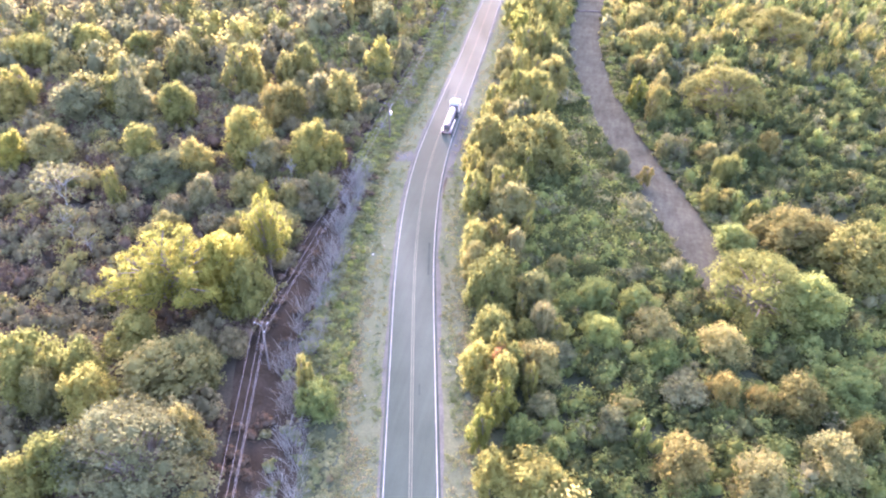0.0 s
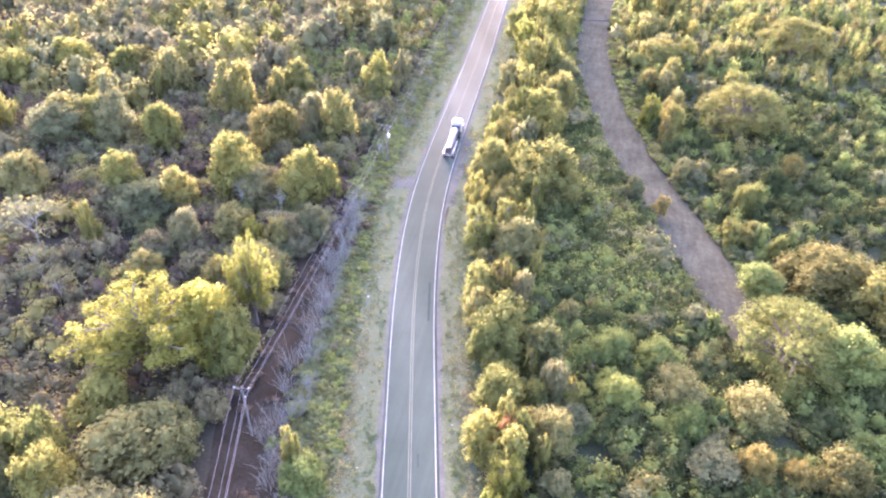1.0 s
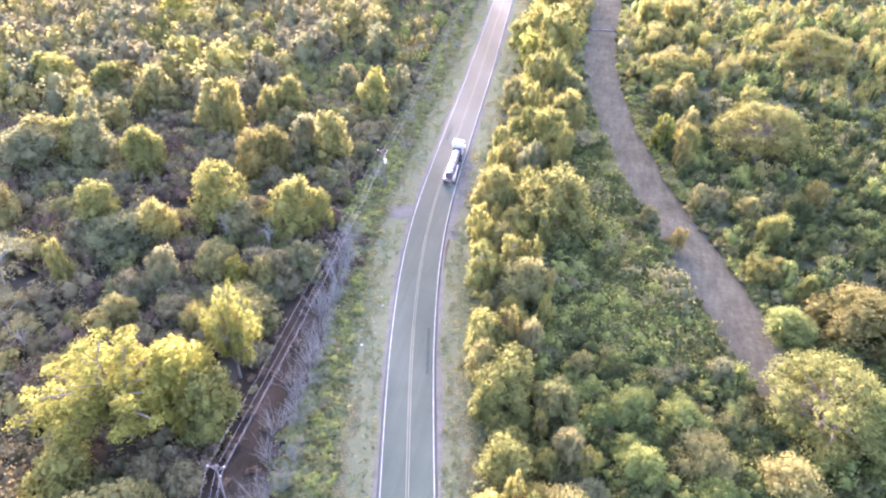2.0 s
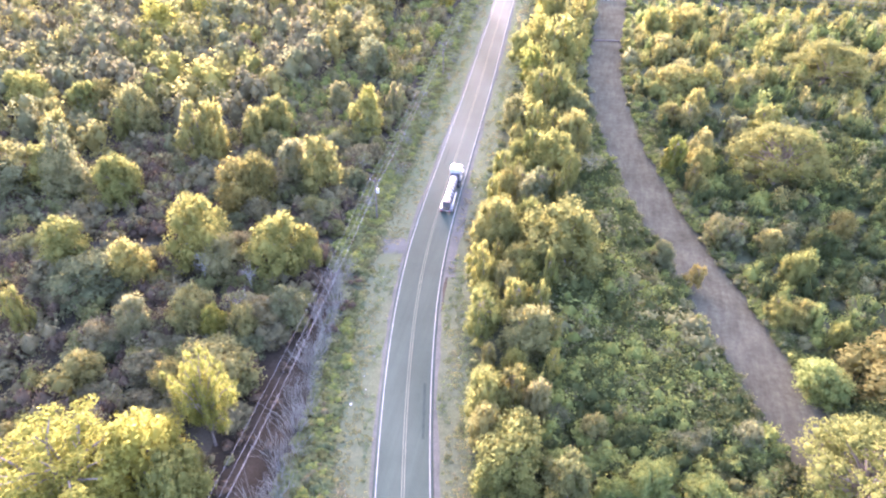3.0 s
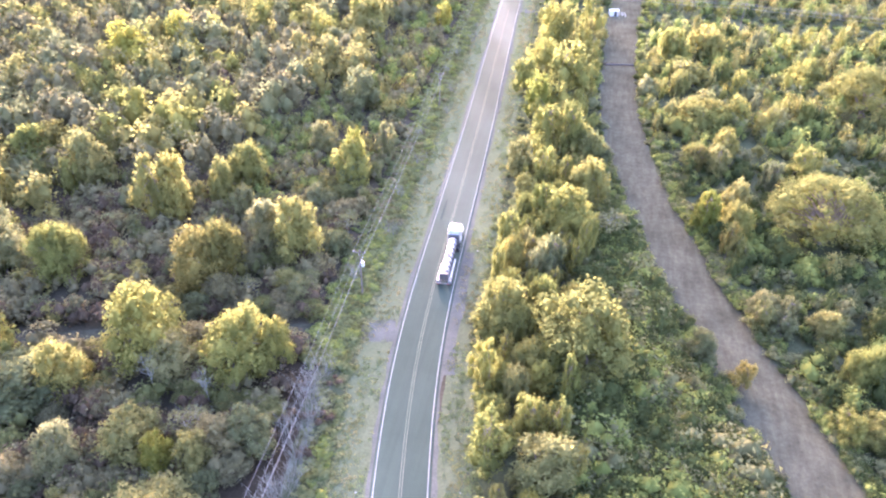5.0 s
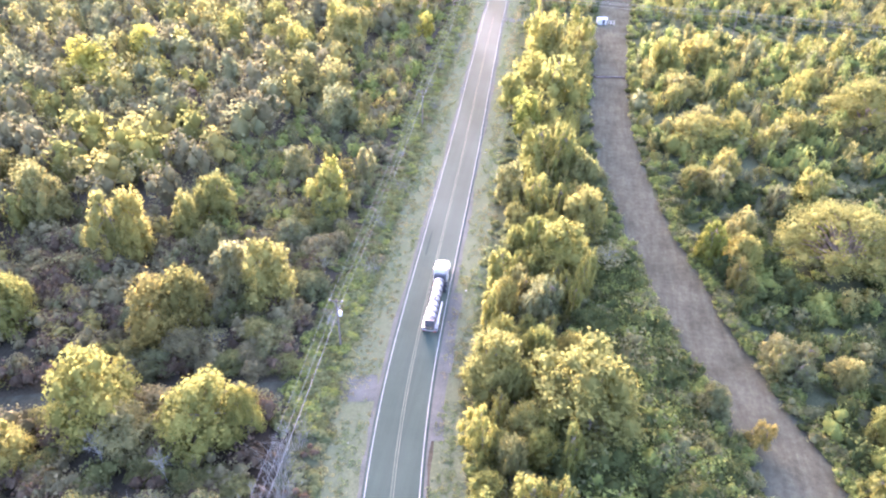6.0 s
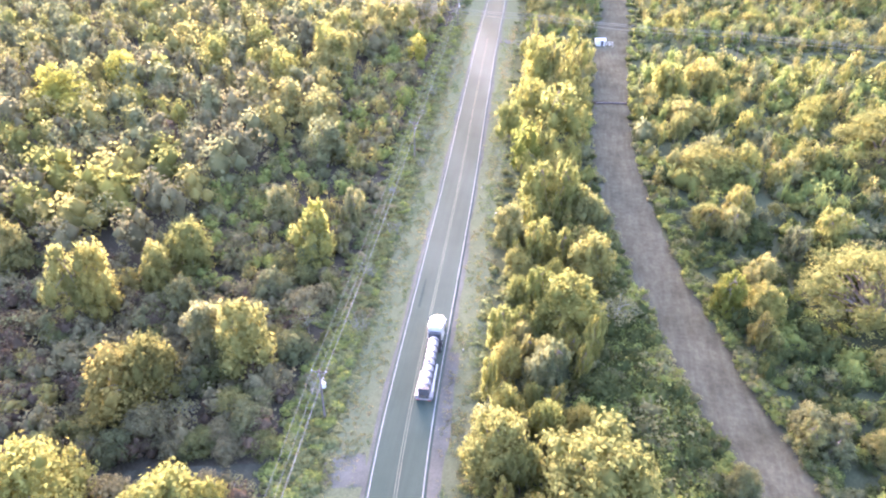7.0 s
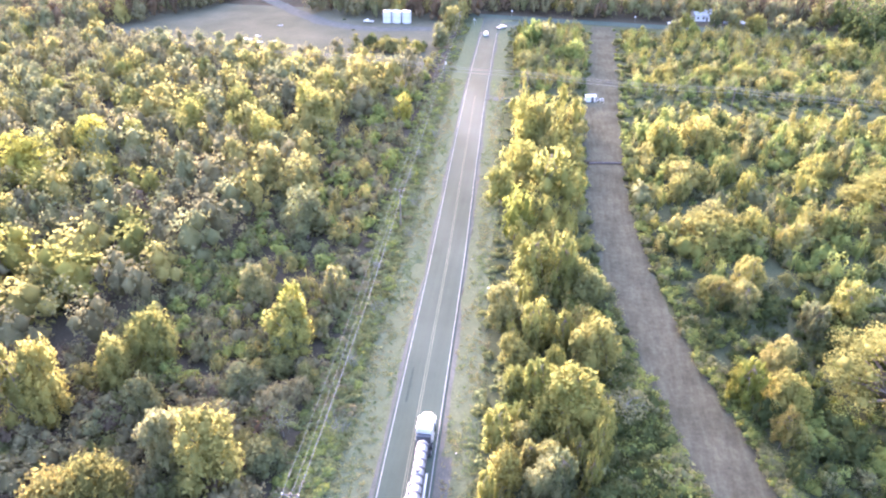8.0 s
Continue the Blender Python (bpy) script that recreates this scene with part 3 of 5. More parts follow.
plant("P", "yg", -13.9, 186.1, 11.2, 3.02)
plant("P", "yg", -11.6, 239.1, 16.2, 6.84)
plant("P", "yg", 42.7, 205.0, 8, 4.1)
plant("P", "yg", 31.8, 131.1, 5.2, 2)
plant("P", "yg", -136.6, 237.6, 11.9, 6)
plant("P", "yg", 19.4, 273.7, 11.3, 4.1)
plant("P", "yg", 31.2, 261.4, 7.6, 2.8)
plant("P", "yg", 32.6, 260.0, 7.2, 2.8)
plant("P", "yg", 35.1, 251.4, 8, 2.6)
plant("P", "yg", 62.4, 289.2, 8, 3.7)
plant("P", "yg", 41.0, 202.6, 9, 3.5)
plant("P", "yg", 104.4, 384.0, 10, 4.5)
plant("P", "yg", -99.9, 322.5, 10.9, 4.1)
plant("P", "yg", -23.6, 374.5, 8, 3.3)
plant("P", "yg", -24.7, 372.4, 8, 3)
plant("P", "yg", 50.5, 430.7, 8, 3.8)
plant("P", "yg", -67.4, 371.6, 3.9, 1.7)
plant("P", "yg", -66.5, 374.1, 4, 2)
plant("P", "yg", 59.1, 351.8, 5.5, 2.9)
plant("P", "yg", 59.7, 357.1, 6, 2.9)
plant("P", "yp", -86.0, 158.3, 15.5, 4.4)
plant("P", "yp", -14.4, 274.3, 16.6, 4.87)
plant("P", "yp", 23.3, 170.6, 5.5, 2.2)
plant("P", "yp", 39.2, 227.1, 8.7, 2.1)
plant("P", "yp", 47.2, 235.3, 8, 3)
plant("P", "yp", 25.7, 209.3, 9, 3.1)
plant("P", "yp", 20.0, 259.0, 7.6, 4.6)
plant("P", "yp", 27.6, 279.2, 11.4, 4.3)
plant("P", "yp", 18.1, 246.8, 7.7, 2.4)
plant("P", "yp", 19.3, 248.8, 7.6, 2.6)
plant("P", "yp", 56.9, 354.8, 5.3, 3)
plant("R", "dk", -3.8, 154.3, 6, 3.1)
plant("R", "dk", -85.1, 373.8, 4.5, 2.7)
plant("R", "dk", -86.3, 376.2, 5.6, 2.6)
plant("R", "go", -67.7, 140.9, 12, 5.3)
plant("R", "go", -123.7, 174.4, 9.8, 4.6)
plant("R", "go", -121.3, 176.3, 10.3, 4.7)
plant("R", "go", 38.5, 74.3, 7, 3.9)
plant("R", "gr", -28.1, 60.0, 6, 3.3)
plant("R", "gr", 16.9, 90.6, 7, 3.4)
plant("R", "gr", 19.6, 79.1, 6, 3.2)
plant("R", "gr", 44.2, 95.6, 10, 5.8)
plant("R", "gr", 45.2, 79.1, 6, 4.8)
plant("R", "gr", 35.5, 115.1, 6, 4.1)
plant("R", "gr", -3.0, 366.1, 8.8, 4.5)
plant("R", "ol", -108.7, 112.3, 11, 5.7)
plant("R", "ol", -105.0, 166.8, 13.3, 4.6)
plant("R", "ol", -63.1, 50.7, 10, 2.7)
plant("R", "ol", -49.6, 58.1, 10, 6.5)
plant("R", "ol", -46.5, 61.8, 9, 3.9)
plant("R", "ol", -39.6, 47.4, 12, 2.5)
plant("R", "ol", -0.6, 88.7, 8.75, 3.36)
plant("R", "ol", 40.3, 64.0, 8, 3.9)
plant("R", "ol", -51.6, 106.9, 8, 2.5)
plant("R", "ol", -60.5, 107.6, 9, 4)
plant("R", "ol", -51.0, 97.9, 8, 6)
plant("R", "ol", -8.3, 113.2, 10, 4.18)
plant("R", "ol", -18.8, 194.4, 6, 2.9)
plant("R", "ol", -19.6, 192.8, 9.25, 3.13)
plant("R", "ol", 34.1, 152.1, 5, 2.3)
plant("R", "ol", 34.7, 150.8, 6, 2)
plant("R", "ol", -80.0, 239.1, 12, 5)
plant("R", "ol", -69.9, 234.2, 12, 5.4)
plant("R", "ol", 21.8, 234.0, 6.4, 4)
plant("R", "ol", 24.7, 185.6, 9, 3)
plant("R", "ol", -20.3, 353.3, 7.3, 4.9)
plant("R", "ol", -77.7, 367.3, 6.6, 3.4)
plant("R", "ol", -75.0, 368.1, 6.1, 2.8)
plant("R", "ol", -77.2, 370.2, 5.7, 3.2)
plant("R", "ol", -56.0, 406.0, 12, 4.6)
plant("R", "ol", 28.4, 351.6, 4.8, 3.2)
plant("R", "ol", 70.7, 352.8, 5.4, 3.3)
plant("R", "ol", 70.2, 349.3, 4.7, 3.5)
plant("R", "pa", -68.0, 103.2, 9, 2.9)
plant("R", "pa", -61.6, 120.7, 10, 3.6)
plant("R", "pa", -61.8, 153.8, 12, 3.4)
plant("R", "pa", 14.1, 142.2, 6, 2.3)
plant("R", "pa", 12.8, 133.1, 3.6, 1.3)
plant("R", "pa", -69.8, 162.1, 9, 2.7)
plant("R", "sg", -104.3, 137.8, 12, 4.6)
plant("R", "sg", 12.5, 64.2, 6, 2.4)
plant("R", "sg", -82.1, 112.0, 8, 7)
plant("R", "sg", -46.0, 111.5, 8, 3.2)
plant("R", "sg", 25.7, 154.3, 5.4, 3)
plant("R", "sg", -64.7, 192.4, 9, 3.2)
plant("R", "sg", -63.3, 218.1, 12, 4.9)
plant("R", "sg", 40.0, 228.1, 7, 3.2)
plant("R", "sg", -57.3, 379.3, 10, 4.2)
plant("R", "ye", -50.1, 79.0, 15, 5.3)
plant("R", "ye", -115.4, 109.1, 10, 3.6)
plant("R", "ye", -55.8, 105.9, 8, 2.1)
plant("R", "ye", -130.0, 247.9, 13.4, 4.6)
plant("R", "ye", -140.9, 233.8, 13.4, 6.2)
plant("R", "ye", -135.1, 231.8, 9.4, 7.2)
plant("R", "yg", -45.6, 77.1, 12, 4.3)
plant("R", "yg", -59.1, 64.4, 8, 4.7)
plant("R", "yg", -90.3, 117.7, 11, 4.5)
plant("R", "yg", -67.2, 123.6, 15, 6.1)
plant("R", "yg", -53.0, 123.9, 13, 5.2)
plant("R", "yg", -48.2, 126.3, 10, 2.3)
plant("R", "yg", -109.6, 141.0, 12, 5.1)
plant("R", "yg", -93.5, 138.3, 12.1, 4.2)
plant("R", "yg", -142.2, 173.9, 11.4, 5.4)
plant("R", "yg", -154.7, 167.4, 9.6, 6.6)
plant("R", "yg", -54.0, 179.7, 10.8, 4.1)
plant("R", "yg", -66.7, 53.5, 13, 5)
plant("R", "yg", -60.1, 55.1, 11, 3.4)
plant("R", "yg", -55.3, 50.4, 12, 3.8)
plant("R", "yg", -53.7, 41.2, 11, 4.1)
plant("R", "yg", -56.3, 36.7, 10, 2.8)
plant("R", "yg", -6.6, 70.0, 8.75, 3.13)
plant("R", "yg", -2.2, 71.0, 8.75, 2.2)
plant("R", "yg", -2.3, 52.2, 8.75, 2.55)
plant("R", "yg", 2.7, 51.5, 8.75, 4.64)
plant("R", "yg", 36.3, 115.5, 5, 3.5)
plant("R", "yg", -123.9, 172.6, 11, 4.6)
plant("R", "yg", -8.0, 169.0, 12.5, 5.1)
plant("R", "yg", -18.0, 274.2, 15, 5.22)
plant("R", "yg", 32.3, 129.6, 5.5, 1.9)
plant("R", "yg", -133.3, 249.7, 11.3, 4.4)
plant("R", "yg", -120.0, 250.7, 12, 4.1)
plant("R", "yg", -112.3, 267.2, 12, 5.2)
plant("R", "yg", -88.0, 260.4, 12, 4.8)
plant("R", "yg", -81.2, 278.7, 14.4, 4.9)
plant("R", "yg", 31.8, 229.4, 8.2, 3)
plant("R", "yg", 55.1, 265.7, 7.7, 4)
plant("R", "yg", 63.0, 251.1, 7.8, 2.6)
plant("R", "yg", 63.8, 253.1, 7.3, 2.6)
plant("R", "yg", -19.1, 252.1, 12.5, 4.99)
plant("R", "yg", 99.6, 384.2, 9.8, 5.1)
plant("R", "yg", -102.2, 320.3, 9.7, 4.7)
plant("R", "yg", 82.3, 428.7, 8.7, 4.1)
plant("R", "yp", -75.4, 115.5, 10, 3.7)
plant("R", "yp", -136.5, 132.6, 10.5, 5.5)
plant("R", "yp", -55.1, 152.4, 13, 4.7)
plant("R", "yp", -83.4, 160.1, 14.2, 3.9)
plant("R", "yp", -74.1, 173.4, 12, 4)
plant("R", "yp", -77.2, 167.5, 11, 2.9)
plant("R", "yp", 54.3, 109.2, 12, 6.4)
plant("R", "yp", -119.2, 155.1, 11, 3.9)
plant("R", "yp", -4.3, 135.8, 15, 7.54)
plant("R", "yp", -17.3, 140.6, 11.2, 4.52)
plant("R", "yp", 23.6, 178.5, 8, 3.2)
plant("R", "yp", 37.7, 225.8, 6.6, 2.7)
plant("R", "yp", 22.2, 224.2, 6.5, 5.1)
plant("R", "yp", 25.1, 230.5, 7.5, 4.2)
plant("R", "yp", 35.8, 131.1, 5.2, 2.4)
plant("R", "yp", 35.0, 129.8, 4.1, 2.2)
plant("R", "yp", -102.2, 279.7, 10.7, 4.2)
plant("R", "yp", 30.9, 231.2, 8.6, 3.3)
plant("R", "yp", 101.7, 379.6, 9.8, 4.7)
plant("R", "yp", 31.0, 353.8, 4.8, 3.6)
plant("R", "yp", 46.4, 349.7, 5.9, 3.3)
plant("R", "yp", 73.6, 349.0, 5.1, 3.7)
plant("R", "yp", 74.1, 352.3, 5, 3.6)
plant("S", "sg", -44.2, 42.9, 15, 8.7)
plant("V", "ye", -57.1, 74.4, 17, 11.5)
plant("S", "yg", 36.0, 96.3, 12, 9.3)
plant("S", "yp", 40.4, 180.3, 14, 11.1)
plant("S", "yp", 66.2, 244.9, 13, 12.1)
plant("U", "dk", -2.7, 156.0, 5.4, 3.1)
plant("U", "dk", 44.2, 151.9, 6.4, 2.8)
plant("U", "gb", 94.1, 387.2, 7.4, 4)
plant("U", "gb", 96.7, 387.3, 6.7, 4.4)
plant("U", "go", -65.7, 144.2, 13.1, 4.9)
plant("U", "go", 46.4, 117.9, 9, 8.5)
plant("U", "go", 27.9, 73.8, 7, 2.7)
plant("U", "go", 33.0, 73.3, 6, 2.5)
plant("U", "go", 20.7, 58.6, 9, 4.3)
plant("U", "go", 45.5, 69.6, 7, 2.7)
plant("U", "go", 48.9, 159.5, 7, 3)
plant("U", "gr", 0.8, 59.9, 6, 3.1)
plant("U", "gr", 5.1, 58.0, 6, 2.3)
plant("U", "gr", 9.6, 91.5, 7, 3.2)
plant("U", "gr", 10.7, 81.8, 7, 3.2)
plant("U", "gr", -6.3, 368.8, 6.4, 4.6)
plant("U", "gr", -2.4, 370.4, 8.4, 4.2)
plant("U", "gr", 51.8, 421.1, 6.5, 2.4)
plant("U", "gr", 52.6, 419.3, 5.3, 2.7)
plant("U", "ol", 1.9, 72.3, 8.75, 3.71)
plant("U", "ol", 19.0, 85.1, 7, 4.7)
plant("U", "ol", 29.1, 83.5, 7, 4.3)
plant("U", "ol", 30.6, 58.7, 8, 4.5)
plant("U", "ol", -12.9, 126.0, 8.75, 2.55)
plant("U", "ol", -4.2, 198.8, 10.1, 3.94)
plant("U", "ol", -73.8, 315.2, 11.2, 5.1)
plant("U", "ol", 24.0, 204.8, 6.7, 3)
plant("U", "ol", -19.9, 349.2, 6.4, 4.5)
plant("U", "ol", 72.9, 431.4, 10.6, 3.6)
plant("U", "pa", 1.5, 81.7, 8.75, 2.32)
plant("U", "pa", -5.3, 100.8, 8.75, 2.2)
plant("U", "pa", 12.1, 133.8, 4.2, 1.5)
plant("U", "sg", -116.6, 132.5, 11.8, 7.1)
plant("U", "sg", 3.0, 65.3, 6, 2.4)
plant("U", "sg", 22.8, 101.8, 6, 2.4)
plant("U", "sg", 22.7, 73.6, 5, 4.4)
plant("U", "sg", -11.7, 155.9, 9.12, 3.25)
plant("U", "sg", -1.9, 199.3, 7.3, 3.4)
plant("U", "sg", -16.6, 351.9, 7, 3.8)
plant("U", "sg", 42.1, 414.4, 8.5, 3)
plant("U", "sg", 70.5, 430.6, 10.7, 3.2)
plant("U", "yg", -92.9, 140.8, 10.4, 4)
plant("U", "yg", -138.5, 171.9, 12.2, 5.9)
plant("U", "yg", -150.7, 162.7, 10.7, 6.4)
plant("U", "yg", -156.5, 161.9, 9.8, 6.4)
plant("U", "yg", -7.6, 91.4, 10, 5.68)
plant("U", "yg", -6.1, 77.9, 8.75, 4.06)
plant("U", "yg", -12.2, 99.7, 10, 3.83)
plant("U", "yg", -10.8, 145.1, 10, 2.9)
plant("U", "yg", -22.8, 240.1, 11.2, 3.94)
plant("U", "yg", 26.8, 226.1, 6.8, 4.9)
plant("U", "yg", 35.6, 140.1, 8.2, 2.6)
plant("U", "yg", 37.5, 140.9, 8.8, 2.7)
plant("U", "yg", 39.6, 124.7, 7, 1.9)
plant("U", "yg", -103.6, 282.6, 12.3, 4.8)
plant("U", "yg", 17.0, 275.6, 11.2, 3.6)
plant("U", "yg", 48.6, 233.9, 8, 3.2)
plant("U", "yg", 24.4, 177.7, 8, 3.4)
plant("U", "yg", -64.9, 371.0, 4.2, 2.2)
plant("U", "yg", -64.2, 373.3, 3.2, 2)
plant("U", "yg", 44.3, 352.4, 5.9, 4)
plant("U", "yp", -4.4, 181.8, 12.5, 4.41)
plant("U", "yp", -6.8, 202.9, 10.2, 3.94)
plant("U", "yp", 26.5, 211.6, 7.8, 3)
plant("U", "yp", 20.7, 228.9, 7.6, 5)
plant("U", "yp", 24.2, 256.4, 7.1, 5.1)
plant("U", "yp", -77.4, 278.2, 13.1, 5)
plant("U", "yp", 31.2, 279.7, 10.1, 4.5)
plant("U", "yp", 57.0, 264.1, 7.2, 3.5)
plant("U", "yp", 19.4, 207.2, 6, 2.9)
plant("U", "yp", 80.1, 430.1, 8.6, 4.3)
plant("U", "yp", 30.5, 348.7, 5.8, 3.7)
plant("U", "yp", 43.1, 349.1, 4.9, 4)
plant("U", "yp", 62.0, 354.2, 5.1, 2.9)
plant("W", "pa", -94.6, 97.2, 12, 6.4)
plant("W", "pa", -87.0, 88.5, 9, 4.2)
plant("W", "pa", -80.2, 84.4, 8, 2.9)
plant("W", "pa", -0.4, 171.6, 7, 4.2)
# -- end of those --


# ---------- the woods behind and between them ----------
def in_view(x, y, room=0.0):
    """Inside the stretch of country that the flight looks over."""
    left = np.interp(y, [20, 38, 221, 432, 560], [-52, -66, -222, -312, -360]) - room
    right = np.interp(y, [20, 63, 322, 530, 600], [38, 54, 132, 190, 205]) + room
    return left < x < right and 30 - room < y < 545


def zone(x, y):
    """What grows at a place."""
    rx = road_x(min(y, 440))
    off = x - rx
    if y > 427 and -132 < x < -48 and y > 427 + 0.45 * max(0.0, -112 - x):
        return "backwood"
    if y > 425 and x > -52:
        near_cross = abs(y - np.interp(x, CROSS[:, 0], CROSS[:, 1]))
        if near_cross < 9 or y < 447:
            return "open"
        if 52 < x < 92 and y < 453:
            return "open"
        return "backwood"
    if x < -182 and y > np.interp(x, [-330, -235, -215, -202, -184, -182], [330, 345, 374, 399, 436, 445]):
        return "backwood"
    if x < -50 and y > 478:
        return "backwood"
    if off < 0:
        px = pole_x(y)
        if -96 < x < -64 and 366 < y < 383:
            return "lot_brush"
        if y > 342 - 0.08 * (x + 60) + 7 * noise.noise((x * 0.05, 2.0, 1.0)) and x < -58:
            return "lot"
        if x < px - 6.5:
            dy = np.interp(x, DRIVE[:, 0], DRIVE[:, 1])
            if x > -96 and abs(y - dy) < 3.2:
                return "open"
            if x > px - 6.5 - np.interp(y, [195, 208, 262, 305, 330], [34, 29, 20, 11, 5]) and y > 170:
                return "left_edge"
            return "left_low" if y < 178 + 0.25 * (x + 60) + 14 * noise.noise((x * 0.03, y * 0.03, 5.0)) else "left_wood"
        if x < px + 2.5 and y < 128:
            return "bare_strip"
        if off < -10.2:
            return "power_strip"
        return "open"
    if off < np.interp(y, [90, 150, 185, 300], [11.0, 10.5, 13.0, 13.5]):
        return "open" if off < 8.6 else "right_weeds"
    if y > 330 and -4 < x - track_x(y) < np.interp(y, [330, 350, 432], [6, 9, 9]):
        return "open" if abs(x - track_x(y)) < 4.3 else "cleared"
    if y > 96 and -7.6 < x - track_x(y) < 6.9:
        return "open" if -6.3 < x - track_x(y) < 5.2 else "track_edge"
    if y > np.interp(x, [2, 40, 60, 90], [405, 415, 424, 424]) and x > 2:
        return "cleared"
    if 308 < y < 328 and x > -25:
        return "cleared"
    if y < 104:
        return "row" if off < 20 else "right_near"
    edge = np.interp(y, [104, 130, 160, 190, 230, 330], [-3, -5, -4, -3, -3, -2])
    if x < edge:
        return "row" if y < 308 else "young_block"
    if x < track_x(y) and y < 205:
        return "brush"
    if y < 210 + 12 * noise.noise((x * 0.05, 7.0, y * 0.05)):
        return "right_scrub"
    return "right_wood" if y < 308 else "right_far"


MIX = {
    # grey-brown scrub, more brown tones added to colour in the warm shade over it
    "left_low": (["R", "U", "W", "R", "U", "R"], ["gb", "ol", "gb", "sg", "gb", "ol", "gb"], (2.4, 7.5), (1.8, 4.2), 5.0),
    "left_wood": (["R"] * 10 + ["U", "W", "P"], ["sg", "gb", "ol", "sg", "gb", "ol", "sg", "gb", "ol", "yp", "yg"], (8.8, 12.4), (3.0, 5.6), 5.6),
    "row": (["P", "U", "U", "R"], ["yg", "yp", "ol", "yg", "yg", "go"], (6.0, 11.0), (2.0, 3.3), 4.6),
    "right_near": (["R", "U", "P", "U"], ["dk", "gr", "gr", "ol", "sg", "gr", "dk", "gr", "ol"], (1.8, 5.5), (1.4, 3.4), 4.6),
    "left_edge": (["U", "R", "P", "U"], ["sg", "ol", "gr", "gb", "sg", "ol"], (3.0, 6.5), (1.6, 3.4), 4.6),
    "right_scrub": (["U", "R", "P", "U"], ["dk", "gr", "dk", "dk", "sg", "dk", "gr", "dk", "ol"], (1.8, 6.5), (1.3, 3.2), 4.6),
    "right_wood": (["U", "P", "P", "U", "R"], ["dk", "sg", "gr", "dk", "ol", "gr", "yg", "ol", "yg"], (2.2, 9.2), (1.4, 3.1), 4.6),
    "right_far": (["U", "P", "P", "U"], ["gr", "sg", "dk", "gr", "ol", "yg", "sg", "ol"], (3.5, 7.0), (1.9, 3.2), 5.2),
    "young_block": (["P", "P", "U"], ["sg", "gr", "sg", "ol", "gr", "yg"], (4.0, 6.2), (1.9, 2.8), 5.2),
    "lot_brush": (["R", "U", "U"], ["dk", "ol", "sg", "yg"], (3.0, 6.0), (2.2, 3.8), 5.2),
    # back woods toned brown: the shade on their near sides is in the colour
    "backwood": (["R", "R", "P"], ["gb", "br", "gb", "sg", "gb", "ol"], (10.0, 15.0), (4.0, 6.0), 7.0),
}
wood_rng = np.random.default_rng(21)
grid = {}


def free(x, y, r):
    c = (int(x // 8), int(y // 8))
    for i in (-2, -1, 0, 1, 2):
        for j in (-2, -1, 0, 1, 2):
            for a, b, s in grid.get((c[0] + i, c[1] + j), ()):
                if (a - x) ** 2 + (b - y) ** 2 < ((0.6 if y < 190 else 0.65) * (r + s)) ** 2:
                    return False
    return True


def take(x, y, r):
    grid.setdefault((int(x // 8), int(y // 8)), []).append((x, y, r))


for x, y, r in TAKEN:
    take(x, y, r)
FILL = []
for _ in range(52000):
    y = float(wood_rng.uniform(25, 545))
    x = float(wood_rng.uniform(-375, 210))
    if not in_view(x, y, 8):
        continue
    z = zone(x, y)
    if z not in MIX:
        continue
    kinds, tones, hs, rs, _ = MIX[z]
    kind = kinds[int(wood_rng.integers(len(kinds)))]
    cluster = noise.noise((x * 0.045, y * 0.045, 3.0)) * 0.5 + 0.5
    tone = tones[int(np.clip(cluster * 0.9 + wood_rng.uniform(-0.35, 0.45), 0, 0.999) * len(tones))]
    q = float(wood_rng.uniform()) ** (1.0 if z in ("left_wood", "backwood") else 2.4 if y < 215 else 1.6)
    h, r = hs[0] + (hs[1] - hs[0]) * q, rs[0] + (rs[1] - rs[0]) * (0.5 * q + 0.5 * float(wood_rng.uniform()))
    if kind == "P":
        r *= 0.62
    if kind == "W":
        tone = "pa" if wood_rng.uniform() < 0.5 else "sg"
    if free(x, y, r * (0.85 if z == "left_low" else 1.0)):
        take(x, y, r)
        FILL.append((kind, tone, x, y, h, r))

# the nearest of them singly, the rest as one mass of woodland for each tone
FILL.sort(key=lambda e: math.hypot(e[2] + 25, (e[3] - 125) * 0.75))
SINGLE = 190
for kind, tone, x, y, h, r in FILL[:SINGLE]:
    plant(kind, tone, x, y, h, r, "among its neighbours")

FAR = {}
for kind_no, kind in enumerate("RPWU"):
    for var in range(4):
        rng = np.random.default_rng(900 + 10 * kind_no + var)
        lobes = crown_lobes(kind, rng, True)
        leaf_count, leaf_size = {"R": (290, 0.58), "U": (260, 0.54), "P": (210, 0.52), "W": (130, 0.47)}[kind]
        v, f = leaves_on(rng, lobes, leaf_count, leaf_size, loose=0.5, spread=0.18)
        FAR[kind, var] = join(cores(sorted(lobes, key=lambda e: -e[3])[:6], 0.84, 2, 5), (v, f)) if kind != "W" else join((v, f), limbs(kind, rng, lobes[:8]))
masses = {}
for kind, tone, x, y, h, r in FILL[SINGLE:]:
    v, f = FAR[kind, int(wood_rng.integers(4))]
    a = wood_rng.uniform(0, 2 * math.pi)
    c, s = math.cos(a) * r / 3.9, math.sin(a) * r / 3.9
    wide = wood_rng.uniform(0.8, 1.25)
    vx, vy = v[:, 0] * wide + v[:, 2] * wood_rng.uniform(-0.06, 0.06), v[:, 1] / wide
    vv = np.stack([vx * c - vy * s + x, vx * s + vy * c + y, v[:, 2] * h / 9.6], 1)
    masses.setdefault(tone, []).append((vv, f))
